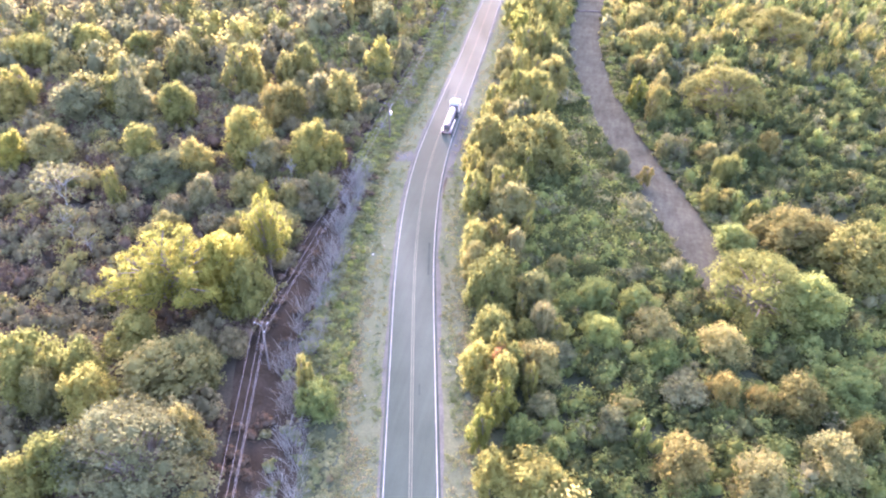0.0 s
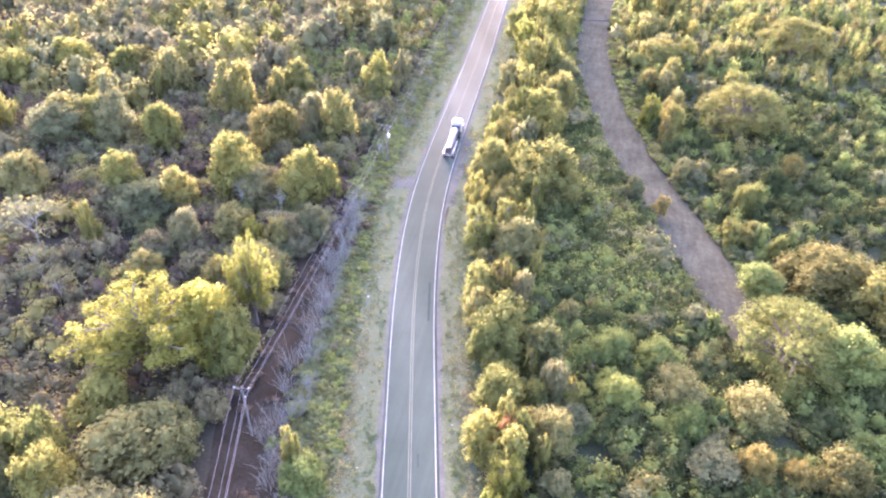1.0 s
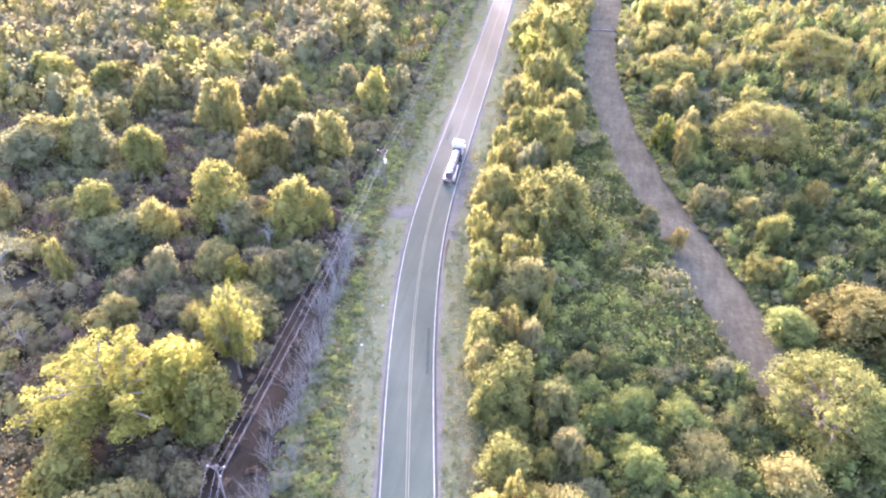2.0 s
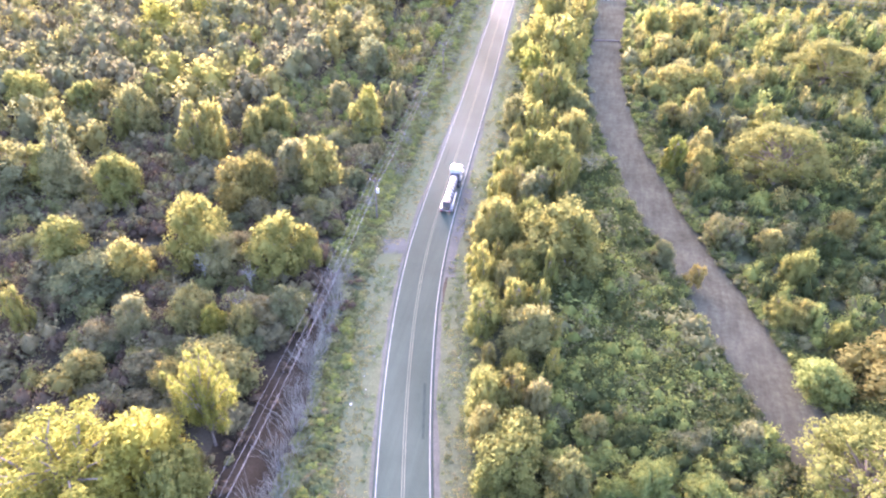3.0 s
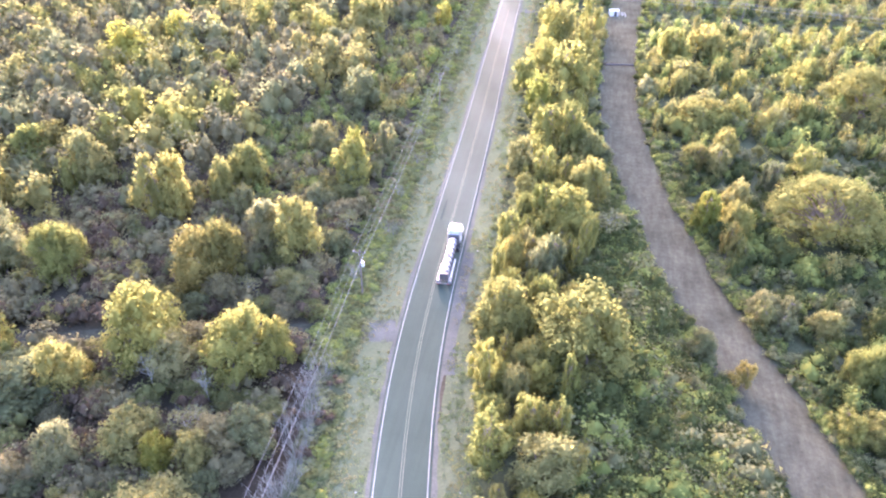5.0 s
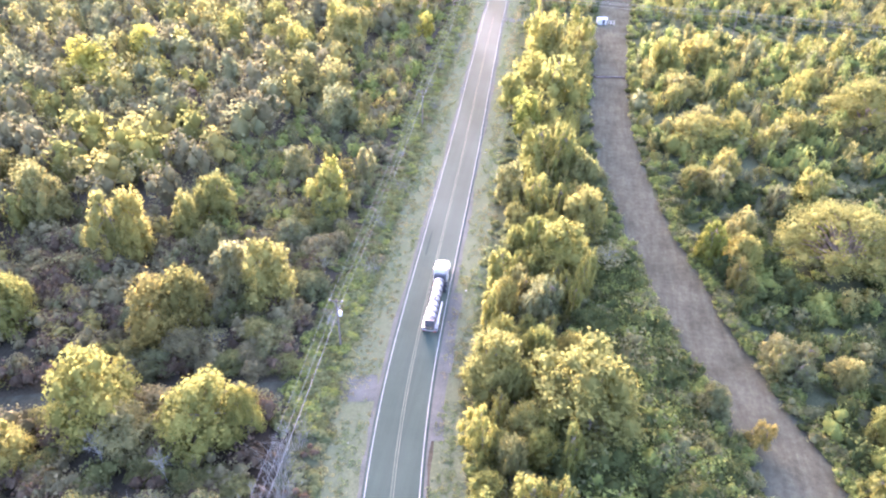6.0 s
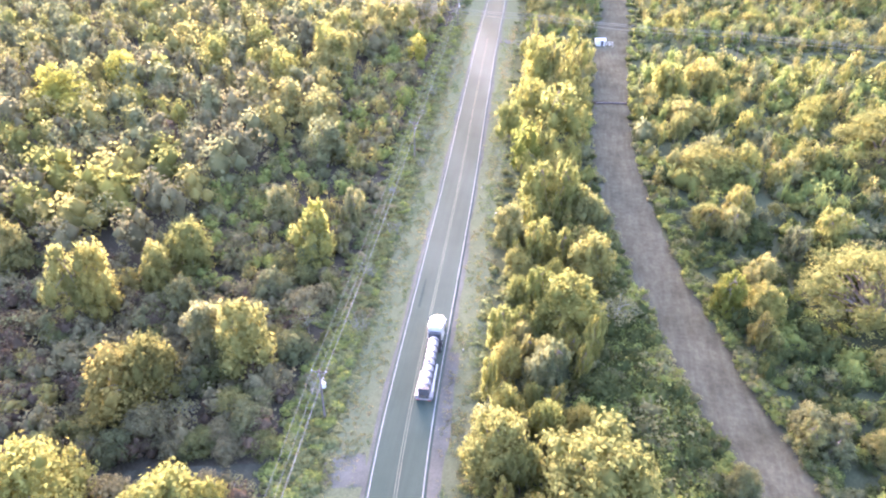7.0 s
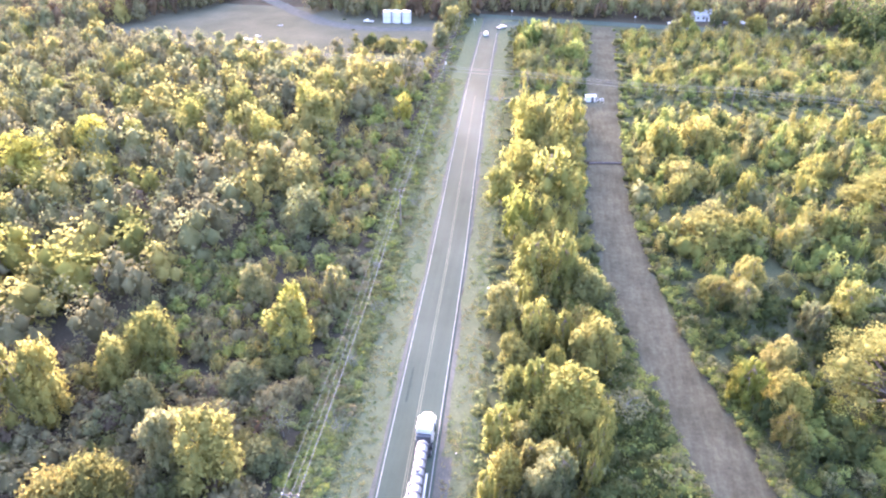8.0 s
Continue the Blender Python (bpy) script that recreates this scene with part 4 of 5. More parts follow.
for tone, pieces in sorted(masses.items()):
    ob = new("woodland", mesh_of("woodland", *join(*pieces), LEAF[tone][1], True))
    tagged(ob, f"dense {LEAF[tone][0]} woodland canopy stretching away", "woodland", kind="stuff")

# low growth: brush, undergrowth, weeds
BUSH = []
for var in range(5):
    rng = np.random.default_rng(300 + var)
    lobes = [(rng.uniform(-0.7, 0.7), rng.uniform(-0.7, 0.7), rng.uniform(0.35, 0.9), s, s, s * 0.85) for s in rng.uniform(0.5, 0.85, 3)]
    BUSH.append(join(cores(lobes, 0.9, 2, 6), leaves_on(rng, lobes, 30, 0.44, -0.1, 0.5)))
SHRUB = []
for var in range(5):
    rng = np.random.default_rng(320 + var)
    lobes = [(rng.uniform(-0.85, 0.85), rng.uniform(-0.85, 0.85), rng.uniform(0.3, 1.0), s, s, s * rng.uniform(0.8, 1.2)) for s in rng.uniform(0.42, 0.72, 4)]
    SHRUB.append(join(cores(lobes, 0.8, 2, 5), leaves_on(rng, lobes, 112, 0.175, -0.2, 0.8)))
WEED = []
for var in range(4):
    rng = np.random.default_rng(340 + var)
    lobes = [(rng.uniform(-0.8, 0.8), rng.uniform(-0.8, 0.8), 0.35, s, s, s * 0.9) for s in rng.uniform(0.5, 0.8, 2)]
    WEED.append(join(cores(lobes, 0.9, 2, 5), leaves_on(rng, lobes, 18, 0.5, 0.0, 0.5)))
LOW = {
    "track_edge": (0.75, ["gr", "dk", "sg", "gr"], (0.6, 1.5), 0.9),
    # bare brown scrub, its share of brown raised to imitate warm shade
    "left_low": (0.3, ["br", "gb", "br", "gb", "ol"], (1.4, 2.6), 1.4),
    "right_weeds": (0.8, ["we", "ol", "we", "we"], (0.5, 1.1), 0.6),
    "left_wood": (0.02, ["br", "sg", "ol", "sg", "ol"], (1.8, 3.2), 1.8),
    "brush": (0.55, ["dk", "dk", "gr", "dk", "sg", "dk"], (1.0, 2.6), 1.2),
    "right_near": (0.7, ["dk", "gr", "dk", "gr", "ol"], (1.0, 2.4), 1.3),
    "left_edge": (0.25, ["gb", "sg", "gb", "gr", "ol"], (1.2, 2.4), 1.3),
    "right_scrub": (0.4, ["dk", "dk", "gr", "dk", "sg"], (1.0, 2.3), 1.15),
    "right_wood": (0.14, ["dk", "sg", "ol", "gr", "yg"], (1.3, 2.8), 1.5),
    "right_far": (0.10, ["gr", "sg", "dk"], (0.9, 2.0), 1.4),
    "row": (0.22, ["sg", "ol", "yg", "gr"], (1.2, 2.4), 1.4),
    "power_strip": (1.3, ["gb", "we", "ol", "we", "gr", "we"], (0.5, 1.15), 0.6),
    "bare_strip": (0.16, ["br", "br", "br", "br", "sg"], (0.7, 1.5), 0.7),
    "cleared": (0.6, ["dk", "sg", "gr", "dk", "ol"], (0.7, 1.6), 0.9),
    "young_block": (0.1, ["gr", "sg", "dk"], (0.9, 2.0), 1.4),
    "lot": (0.006, ["dk", "sg", "ol"], (0.5, 1.1), 0.7),
}
low_rng = np.random.default_rng(55)
low = {}
for n in range(61700):
    y = float(low_rng.uniform(28, 440))
    x = float(low_rng.uniform(-320, 180))
    if n >= 52000:  # along the edges of the dirt track
        y = float(low_rng.uniform(98, 300))
        x = float(track_x(y) + low_rng.choice([-1, 1]) * low_rng.uniform(5.3, 7.0))
    if n >= 57700:  # weeds and saplings between the verge and the power line
        y = float(low_rng.uniform(60, 330))
        x = float(road_x(y) - low_rng.uniform(9.8, 17.0))
        if zone(x, y) != "power_strip":
            continue
    elif n >= 53700:  # thick brush between the road's trees and the track
        y = float(low_rng.uniform(100, 208))
        x = float(low_rng.uniform(-5, 34))
        if zone(x, y) != "brush":
            continue
    if not in_view(x, y, 6):
        continue
    z = zone(x, y)
    if z not in LOW:
        continue
    share, tones, size, lift = LOW[z]
    near = 1.0 if y < 200 else 0.4
    if low_rng.uniform() > share * 1.4 * near:
        continue
    tone = tones[int(np.clip((noise.noise((x * 0.09, y * 0.09, 9.0)) * 0.5 + 0.5) * 0.9 + low_rng.uniform(-0.3, 0.4), 0, 0.999) * len(tones))]
    s, a = float(low_rng.uniform(*size)), low_rng.uniform(0, 2 * math.pi)
    if z in ("brush", "right_scrub"):
        s *= 1.0 + 0.7 * noise.noise((x * 0.13, y * 0.13, 2.0))
        if abs(x - track_x(y)) < 9.5:
            s = min(s, 1.0)
    v, f = WEED[int(low_rng.integers(4))] if z == "power_strip" and s < 0.95 else (SHRUB if s > 1.1 and y < 200 else BUSH)[int(low_rng.integers(5))]
    c, si = math.cos(a) * s, math.sin(a) * s
    low.setdefault(tone, []).append((np.stack([v[:, 0] * c - v[:, 1] * si + x, v[:, 0] * si + v[:, 1] * c + y, v[:, 2] * s * lift / 1.2], 1), f))
for tone, pieces in sorted(low.items()):
    tagged(new("undergrowth", mesh_of("undergrowth", *join(*pieces), LEAF[tone][1], True)), f"low {LEAF[tone][0]} brush and undergrowth", "undergrowth", kind="stuff")

# leafless grey thicket along the power line
THICKET = None
for n in range(40):
    rng = np.random.default_rng(400 + n % 4)
    if n < 4:
        shape = mesh_of("branching", *twigs(rng, 38, 2.0, 4.7), LEAF["gy"][1])
        THICKET = (THICKET or []) + [shape]
    y = 42 + n * 2.15 + float(low_rng.uniform(-1, 1))
    mid = np.interp(y, [46, 67, 86, 103, 128], [-27.6, -34.0, -36.9, -40.2, -43.5])
    x = float(mid + low_rng.uniform(-2.0, 2.0))
    ob = thing("bare_shrub", pose(x, y, 0, 0, 0, float(low_rng.uniform(0, 360))) @ Matrix.Scale(float(low_rng.uniform(0.75, 1.15)), 4), "leafless grey shrub with many thin upright stems", "shrub", "thicket under the power line")
    part_mesh("branching", THICKET[n % 4], ob)
for n in range(11):
    y = 150 + n * 14.5
    x = float(pole_x(y) + low_rng.uniform(-3, 2.5))
    ob = thing("bare_shrub", pose(x, y, 0, 0, 0, float(low_rng.uniform(0, 360))) @ Matrix.Scale(float(low_rng.uniform(0.5, 0.85)), 4), "leafless grey shrub with many thin upright stems", "shrub", "thicket under the power line")
    part_mesh("branching", THICKET[n % 4], ob)


# ---------- tank truck on the road ----------
def wheel(parent, x, y, wide=0.28, r=0.5):
    tyre = part("tyre", rod(bmesh.new(), (x - wide / 2, y, r), (x + wide / 2, y, r), r, sides=20), BLACK, parent)
    s = 1 if x > 0 else -1
    part("rim", rod(bmesh.new(), (x + s * wide * 0.1, y, r), (x + s * (wide / 2 + 0.015), y, r), r * 0.56, sides=14), DULL, tyre, "dull aluminium rim")


def tank_truck():
    y0 = 150.6
    x0, x1 = road_x(y0) + 1.72, road_x(y0 + 17) + 1.72
    turn = math.degrees(math.atan2(x0 - x1, 17))
    t = thing("tank_truck", pose(x0, y0, 0.19, 0, 0, turn), "white tractor pulling a polished steel tank trailer on the road", "truck")
    # trailer
    bm = bmesh.new()
    rod(bm, (0, 0.9, 2.05), (0, 11.3, 2.12), 0.84, sides=28, caps=False)
    rod(bm, (0, 0.55, 2.05), (0, 0.9, 2.05), 0.55, 0.86, 28)
    rod(bm, (0, 11.3, 2.12), (0, 11.65, 2.12), 0.86, 0.55, 28)
    tank = part("tank", bm, TANK, t, "polished steel cylindrical tank")
    for k in range(8):
        y = 1.3 + k * 1.36
        part("ring", rod(bmesh.new(), (0, y - 0.16, 2.06), (0, y + 0.16, 2.06), 0.93, sides=28), DARK, tank, "dark raised stiffening ring")
    for k in range(7):
        bm = bmesh.new()
        box(bm, 0, 1.98 + k * 1.36, 2.88, 0.8, 0.8, 0.1, 0.03)
        part("walkway_plate", bm, PLATE, tank, "pale walkway plate along the top")
    hatch = part("hatch", rod(bmesh.new(), (0, 6.0, 2.9), (0, 6.0, 3.16), 0.3, sides=16), DARK, tank, "dark round hatch")
    part("hatch_handle", rod(bmesh.new(), (-0.2, 6.0, 3.2), (0.2, 6.0, 3.2), 0.025, sides=6), STEEL, hatch)
    for s in (-1, 1):
        part("frame_rail", box(bmesh.new(), s * 0.45, 4.6, 1.08, 0.14, 8.6, 0.22, 0.02), DARK, t)
        bm = bmesh.new()
        rod(bm, (s * 1.08, 1.4, 1.25), (s * 1.08, 7.0 if s > 0 else 5.4, 1.25), 0.16 if s > 0 else 0.11, sides=12)
        part("hose_tube", bm, WHITE if s > 0 else DULL, t, "white hose tube along the side" if s > 0 else "grey hose tube along the side")
        bm = bmesh.new()
        box(bm, s * 1.0, 1.85, 1.22, 0.56, 2.9, 0.06, 0.025)
        box(bm, s * 1.0, 0.42, 1.02, 0.56, 0.06, 0.42, 0.02)
        part("fender", bm, DULL, t)
        for y in (1.15, 2.45):
            wheel(t, s * 0.98, y, 0.52)
        part("landing_leg", box(bmesh.new(), s * 0.6, 8.6, 0.75, 0.13, 0.13, 0.9, 0.02), DARK, t)
        for k in range(2):
            part("tail_light", rod(bmesh.new(), (s * (0.75 + 0.25 * k), 0.10, 0.85), (s * (0.75 + 0.25 * k), 0.04, 0.85), 0.07, sides=12), RED, t, "red tail light")
        part("ladder_rail", rod(bmesh.new(), (s * 0.24, 0.42, 0.95), (s * 0.24, 0.5, 3.05), 0.03, sides=6), DULL, t)
    for k in range(6):
        part("rung", rod(bmesh.new(), (-0.24, 0.43, 1.15 + k * 0.3), (0.24, 0.43, 1.15 + k * 0.3), 0.02, sides=6), DULL, t)
    bm = bmesh.new()
    box(bm, 0, 0.2, 0.85, 2.3, 0.16, 0.2, 0.03)
    part("rear_bumper", bm, DULL, t)
    bm = bmesh.new()
    box(bm, 0, 0.62, 2.2, 1.5, 0.75, 1.3, 0.08)
    part("valve_box", bm, DARK, t, "dark valve housing at the rear")
    # tractor
    bm = bmesh.new()
    box(bm, 0, 14.15, 0.85, 0.9, 6.6, 0.28, 0.03)
    part("chassis", bm, DARK, t)
    bm = bmesh.new()
    box(bm, 0, 14.3, 2.1, 2.36, 3.1, 2.1, 0.14)
    cab = part("cab", bm, WHITE, t, "white painted sleeper cab")
    bm = bmesh.new()
    box(bm, 0, 14.2, 3.42, 2.3, 3.0, 0.62, 0.16)
    for v in bm.verts:
        k = max(0.0, (v.co.y - 14.6) / 1.1)
        v.co.z -= 0.42 * k * (1 if v.co.z > 3.4 else 0.0)
        v.co.x *= 1 - 0.16 * k
    part("roof_fairing", bm, WHITE, cab, "white rounded roof fairing")
    bm = bmesh.new()
    box(bm, 0, 16.75, 1.55, 1.9, 2.1, 1.1, 0.18)
    for v in bm.verts:
        v.co.x *= 1 - 0.10 * max(0.0, v.co.y - 16.2)
        if v.co.z > 1.6:
            v.co.z -= 0.14 * max(0.0, v.co.y - 16.0)
    part("hood", bm, WHITE, t)
    bm = bmesh.new()
    box(bm, 0, 15.87, 2.75, 2.05, 0.06, 0.72, 0.02, pose(0, 0, 0, 14))
    part("windshield", bm, GLASS, cab, "dark tinted windshield")
    bm = bmesh.new()
    box(bm, 0, 17.9, 0.75, 2.3, 0.3, 0.4, 0.08)
    part("front_bumper", bm, STEEL, t)
    part("grille", box(bmesh.new(), 0, 17.8, 1.45, 1.2, 0.06, 0.75, 0.02), STEEL, t)
    for s in (-1, 1):
        part("side_window", box(bmesh.new(), s * 1.185, 15.1, 2.65, 0.03, 0.85, 0.6, 0.01), GLASS, cab)
        part("headlight", box(bmesh.new(), s * 0.88, 17.72, 1.35, 0.28, 0.14, 0.24, 0.04), CERAMIC, t)
        part("fuel_tank", rod(bmesh.new(), (s * 0.98, 13.3, 0.85), (s * 0.98, 14.9, 0.85), 0.32, sides=18), STEEL, t)
        part("exhaust_stack", rod(bmesh.new(), (s * 0.98, 12.62, 1.1), (s * 0.98, 12.62, 3.7), 0.08, sides=10), STEEL, t)
        bm = bmesh.new()
        box(bm, s * 1.45, 15.75, 2.5, 0.12, 0.1, 0.6, 0.03)
        rod(bm, (s * 1.15, 15.7, 2.55), (s * 1.42, 15.74, 2.55), 0.02, sides=6)
        part("mirror", bm, DARK, cab)
        bm = bmesh.new()
        box(bm, s * 1.02, 16.9, 1.12, 0.4, 1.3, 0.12, 0.05)
        part("front_fender", bm, WHITE, t)
        wheel(t, s * 1.02, 16.85, 0.3)
        for y in (11.3, 12.6):
            wheel(t, s * 0.96, y, 0.52)
    bm = bmesh.new()
    box(bm, 0, 11.95, 1.3, 1.1, 0.9, 0.12, 0.03)
    part("fifth_wheel", bm, DARK, t)
    bm = bmesh.new()
    box(bm, 0, 12.35, 2.0, 2.0, 0.5, 1.7, 0.06)
    part("headache_rack", bm, DARK, t, "dark rack behind the cab")
    return t


tank_truck()


# ---------- cars at the junction ----------
def car(x, y, turn, paint, label, truck=False):
    c = thing("pickup" if truck else "car", pose(x, y, 0.2, 0, 0, turn), label, "car")
    bm = bmesh.new()
    box(bm, 0, 0, 0.72, 1.85, 4.6, 0.62, 0.14)
    part("body", bm, paint, c)
    bm = bmesh.new()
    yc, ln = (0.55, 1.6) if truck else (-0.25, 2.5)
    box(bm, 0, yc, 1.3, 1.6, ln, 0.6, 0.1)
    for v in bm.verts:
        if v.co.z > 1.3:
            v.co.x *= 0.86
            v.co.y = yc + (v.co.y - yc) * 0.78
    cabin = part("cabin", bm, paint, c)
    for s in (-1, 1):
        g = part("window", box(bmesh.new(), 0, yc + s * (ln / 2 - 0.08), 1.32, 1.3, 0.05, 0.42, 0.01, pose(0, 0, 0, s * 28)), GLASS, cabin)
        part("tail_light" if s < 0 else "headlight", box(bmesh.new(), 0.68, s * 2.28, 0.82, 0.3, 0.08, 0.14, 0.02), RED if s < 0 else CERAMIC, c)
        part("tail_light" if s < 0 else "headlight", box(bmesh.new(), -0.68, s * 2.28, 0.82, 0.3, 0.08, 0.14, 0.02), RED if s < 0 else CERAMIC, c)
        for y2 in (-1.4, 1.4):
            wheel(c, s * 0.84, y2, 0.22, 0.33)
    if truck:
        part("bed", box(bmesh.new(), 0, -1.3, 1.04, 1.5, 1.7, 0.06, 0.01), DARK, c)
    return c


car(-40.3, 404, 2, WHITE, "white car on the road near the junction")
car(-34.2, 418.5, -40, WHITE, "white car turning off at the junction")
car(73.5, 447.5, 70, BLUE, "dark blue car parked beside the white house")
car(80.5, 449.5, 95, WHITE, "white pickup parked beside the white house", True)
car(46.5, 441.5, 80, WHITE, "white van-like car beside the cross road")
car(88.0, 443.5, 60, BLACK, "black car parked at the roadside")
car(-97.5, 418.5, 85, WHITE, "white pickup parked on the gravel lot", True)


# ---------- power lines ----------
def insulator(parent, x, y, z):
    bm = bmesh.new()
    rod(bm, (x, y, z), (x, y, z + 0.16), 0.045, sides=8)
    rod(bm, (x, y, z + 0.07), (x, y, z + 0.2), 0.11, 0.05, 10)
    part("insulator", bm, CERAMIC, parent, "pale ceramic insulator")


WIRES = [(-1.1, 9.45), (0.0, 9.45), (0.85, 9.45), (0.2, 7.9)]


def utility_pole(x, y, turn, transformer, tall=9.8):
    p = thing("utility_pole", pose(x, y, 0, 0, 0, turn), "weathered wooden utility pole with a crossarm" + (" and transformer" if transformer else ""), "utility pole", "poles along the road")
    part("post", rod(bmesh.new(), (0, 0, -0.2), (0, 0, tall), 0.17, 0.12, 12), POLE_WOOD, p)
    arm = part("crossarm", box(bmesh.new(), -0.1, 0.16, 9.25, 2.1, 0.12, 0.14, 0.015), POLE_WOOD, p)
    for a, z in WIRES[:3]:
        insulator(arm, a, 0.16, 9.31)
    insulator(p, 0.2, 0, 7.75)
    for s in (-1, 1):
        part("brace", rod(bmesh.new(), (s * 0.7, 0.13, 9.2), (0, 0.13, 8.6), 0.025, sides=6), DULL, arm)
    if transformer:
        can = part("transformer", rod(bmesh.new(), (0.42, 0, 6.6), (0.42, 0, 7.45), 0.27, sides=16), CERAMIC, p, "pale grey transformer can")
        part("bushing", rod(bmesh.new(), (0.42, 0, 7.45), (0.42, 0, 7.75), 0.05, 0.04, 8), CERAMIC, can)
        part("switch", rod(bmesh.new(), (0.3, 0.1, 8.1), (0.46, 0.1, 8.35), 0.05, sides=8), CERAMIC, p)
    return p


def wire(points, sag, r=0.018, label="thin pale overhead wire sagging between poles"):
    cu = bpy.data.curves.new("wire", "CURVE")
    cu.dimensions, cu.bevel_depth, cu.bevel_resolution = "3D", r, 1
    pts = []
    for a, b in zip(points, points[1:]):
        for k in range(13):
            s = k / 12
            q = Vector(a).lerp(Vector(b), s)
            q.z -= 4 * sag * s * (1 - s)
            if not pts or (q - pts[-1]).length > 0.01:
                pts.append(q)
    sp = cu.splines.new("POLY")
    sp.points.add(len(pts) - 1)
    for p, q in zip(sp.points, pts):
        p.co = (*q, 1)
    cu.materials.append(WIRE)
    return tagged(new("wire", cu), label, "wire", "wires of the power line")


def direction(k):
    a, b = Vector(POLES[max(k - 1, 0)]), Vector(POLES[min(k + 1, len(POLES) - 1)])
    return (b - a).normalized()


for k, (x, y) in enumerate(POLES):
    d = direction(k)
    utility_pole(x, y, math.degrees(math.atan2(-d.x, d.y)), k in (2, 4))
for a, z in WIRES:
    way = []
    for k, (x, y) in enumerate(POLES):
        d = direction(k)
        way.append((x + a * d.y, y - a * d.x, z))
    wire(way, 1.1 if z > 8 else 1.3)
# the line that crosses the road farther on
FAR_POLES = [(-150, 333.0), (-72, 327.0), (-19.5, 317.5), (45, 312.0), (118, 306.0)]
for x, y in FAR_POLES[2:3] + FAR_POLES[3:]:
    p = thing("utility_pole", pose(x, y, 0, 0, 0, 85), "weathered wooden pole of the line across the road", "utility pole", "poles of the crossing line")
    part("post", rod(bmesh.new(), (0, 0, -0.2), (0, 0, 10.0), 0.16, 0.11, 12), POLE_WOOD, p)
    part("crossarm", box(bmesh.new(), 0, 0.15, 9.6, 2.2, 0.12, 0.14, 0.015), POLE_WOOD, p)
for a, z in ((-1.0, 9.75), (1.0, 9.75), (0.1, 8.4)):
    wire([(x, y + a, z) for x, y in FAR_POLES], 0.9, 0.04)


# ---------- far end: lot, tanks, house, shed ----------
LOT_LINE = np.stack([np.linspace(-330, -56, 60), np.interp(np.linspace(-330, -56, 60), [-330, -200, -56], [412, 396, 392])], 1)
tagged(ribbon("lot", LOT_LINE, -52, 90, 0.02, LOT, 2.5, 11, 8), "open grassy lot, olive-green and dry", "meadow", kind="structure")
LANE = np.stack([np.linspace(-176, -66, 50), np.interp(np.linspace(-176, -66, 50), [-176, -158, -140, -120, -104, -88, -66], [478, 455, 436, 416, 408, 407, 412])], 1)
tagged(ribbon("lot_lane", LANE, -4.5, 4.0, 0.05, GRAVEL, 0.9, 12, 2), "pale gravel lane across the lot", "lane", kind="structure")
ACCESS = np.stack([np.linspace(-33, -12, 12), np.linspace(319, 317, 12)], 1)
tagged(ribbon("access_lane", ACCESS, -2.0, 2.0, 0.06, GRAVEL, 0.4, 13, 2), "short gravel lane off the road", "lane", kind="structure")


def storage_tank(x, y, r, h):
    t = thing("storage_tank", pose(x, y, 0), "white upright steel storage tank on the lot", "tank", "white tanks on the lot")
    part("shell", rod(bmesh.new(), (0, 0, 0), (0, 0, h), r, sides=32), WHITE, t)
    part("roof", rod(bmesh.new(), (0, 0, h), (0, 0, h + 0.5), r * 1.02, 0.2, 32), ROOF, t)
    for z in (0.15, h * 0.5, h - 0.1):
        part("band", rod(bmesh.new(), (0, 0, z - 0.06), (0, 0, z + 0.06), r * 1.02, sides=32), DULL, t)
    bm = bmesh.new()
    for s in (-0.22, 0.22):
        rod(bm, (s, -r - 0.15, 0.2), (s, -r - 0.15, h), 0.03, sides=6)
    part("ladder", bm, DULL, t)


for x, y, r in ((-89.0, 421.0, 2.0), (-84.6, 421.6, 2.2), (-79.9, 422.3, 2.2)):
    storage_tank(x, y, r, 5.4)


HEAP_RNG = np.random.default_rng(66)
for x, y, s in ((-142, 378, 2.2), (-134.8, 375, 1.6), (-139, 383.5, 1.4), (-136.7, 405, 1.0), (-129, 377, 1.5)):
    bm = bmesh.new()
    for _ in range(9):
        q = float(HEAP_RNG.uniform(0.35, 0.8)) * s * 0.5
        a, d = HEAP_RNG.uniform(0, 6.28), s * math.sqrt(HEAP_RNG.uniform()) * 1.3
        box(bm, d * math.cos(a), d * math.sin(a) * 0.6, q * 0.4, q * 1.6, q, q * 0.9, q * 0.12, pose(0, 0, 0, float(HEAP_RNG.uniform(-20, 20)), float(HEAP_RNG.uniform(-20, 20)), float(HEAP_RNG.uniform(0, 360))))
    me = bpy.data.meshes.new("rubble_heap")
    bm.to_mesh(me)
    bm.free()
    me.materials.append(LITTER_WHITE)
    ob = tagged(new("rubble_heap", me), "heap of pale broken rubble on the grassy lot", "rubble", "heaps on the lot")
    ob.matrix_basis = pose(x, y, 0.03)


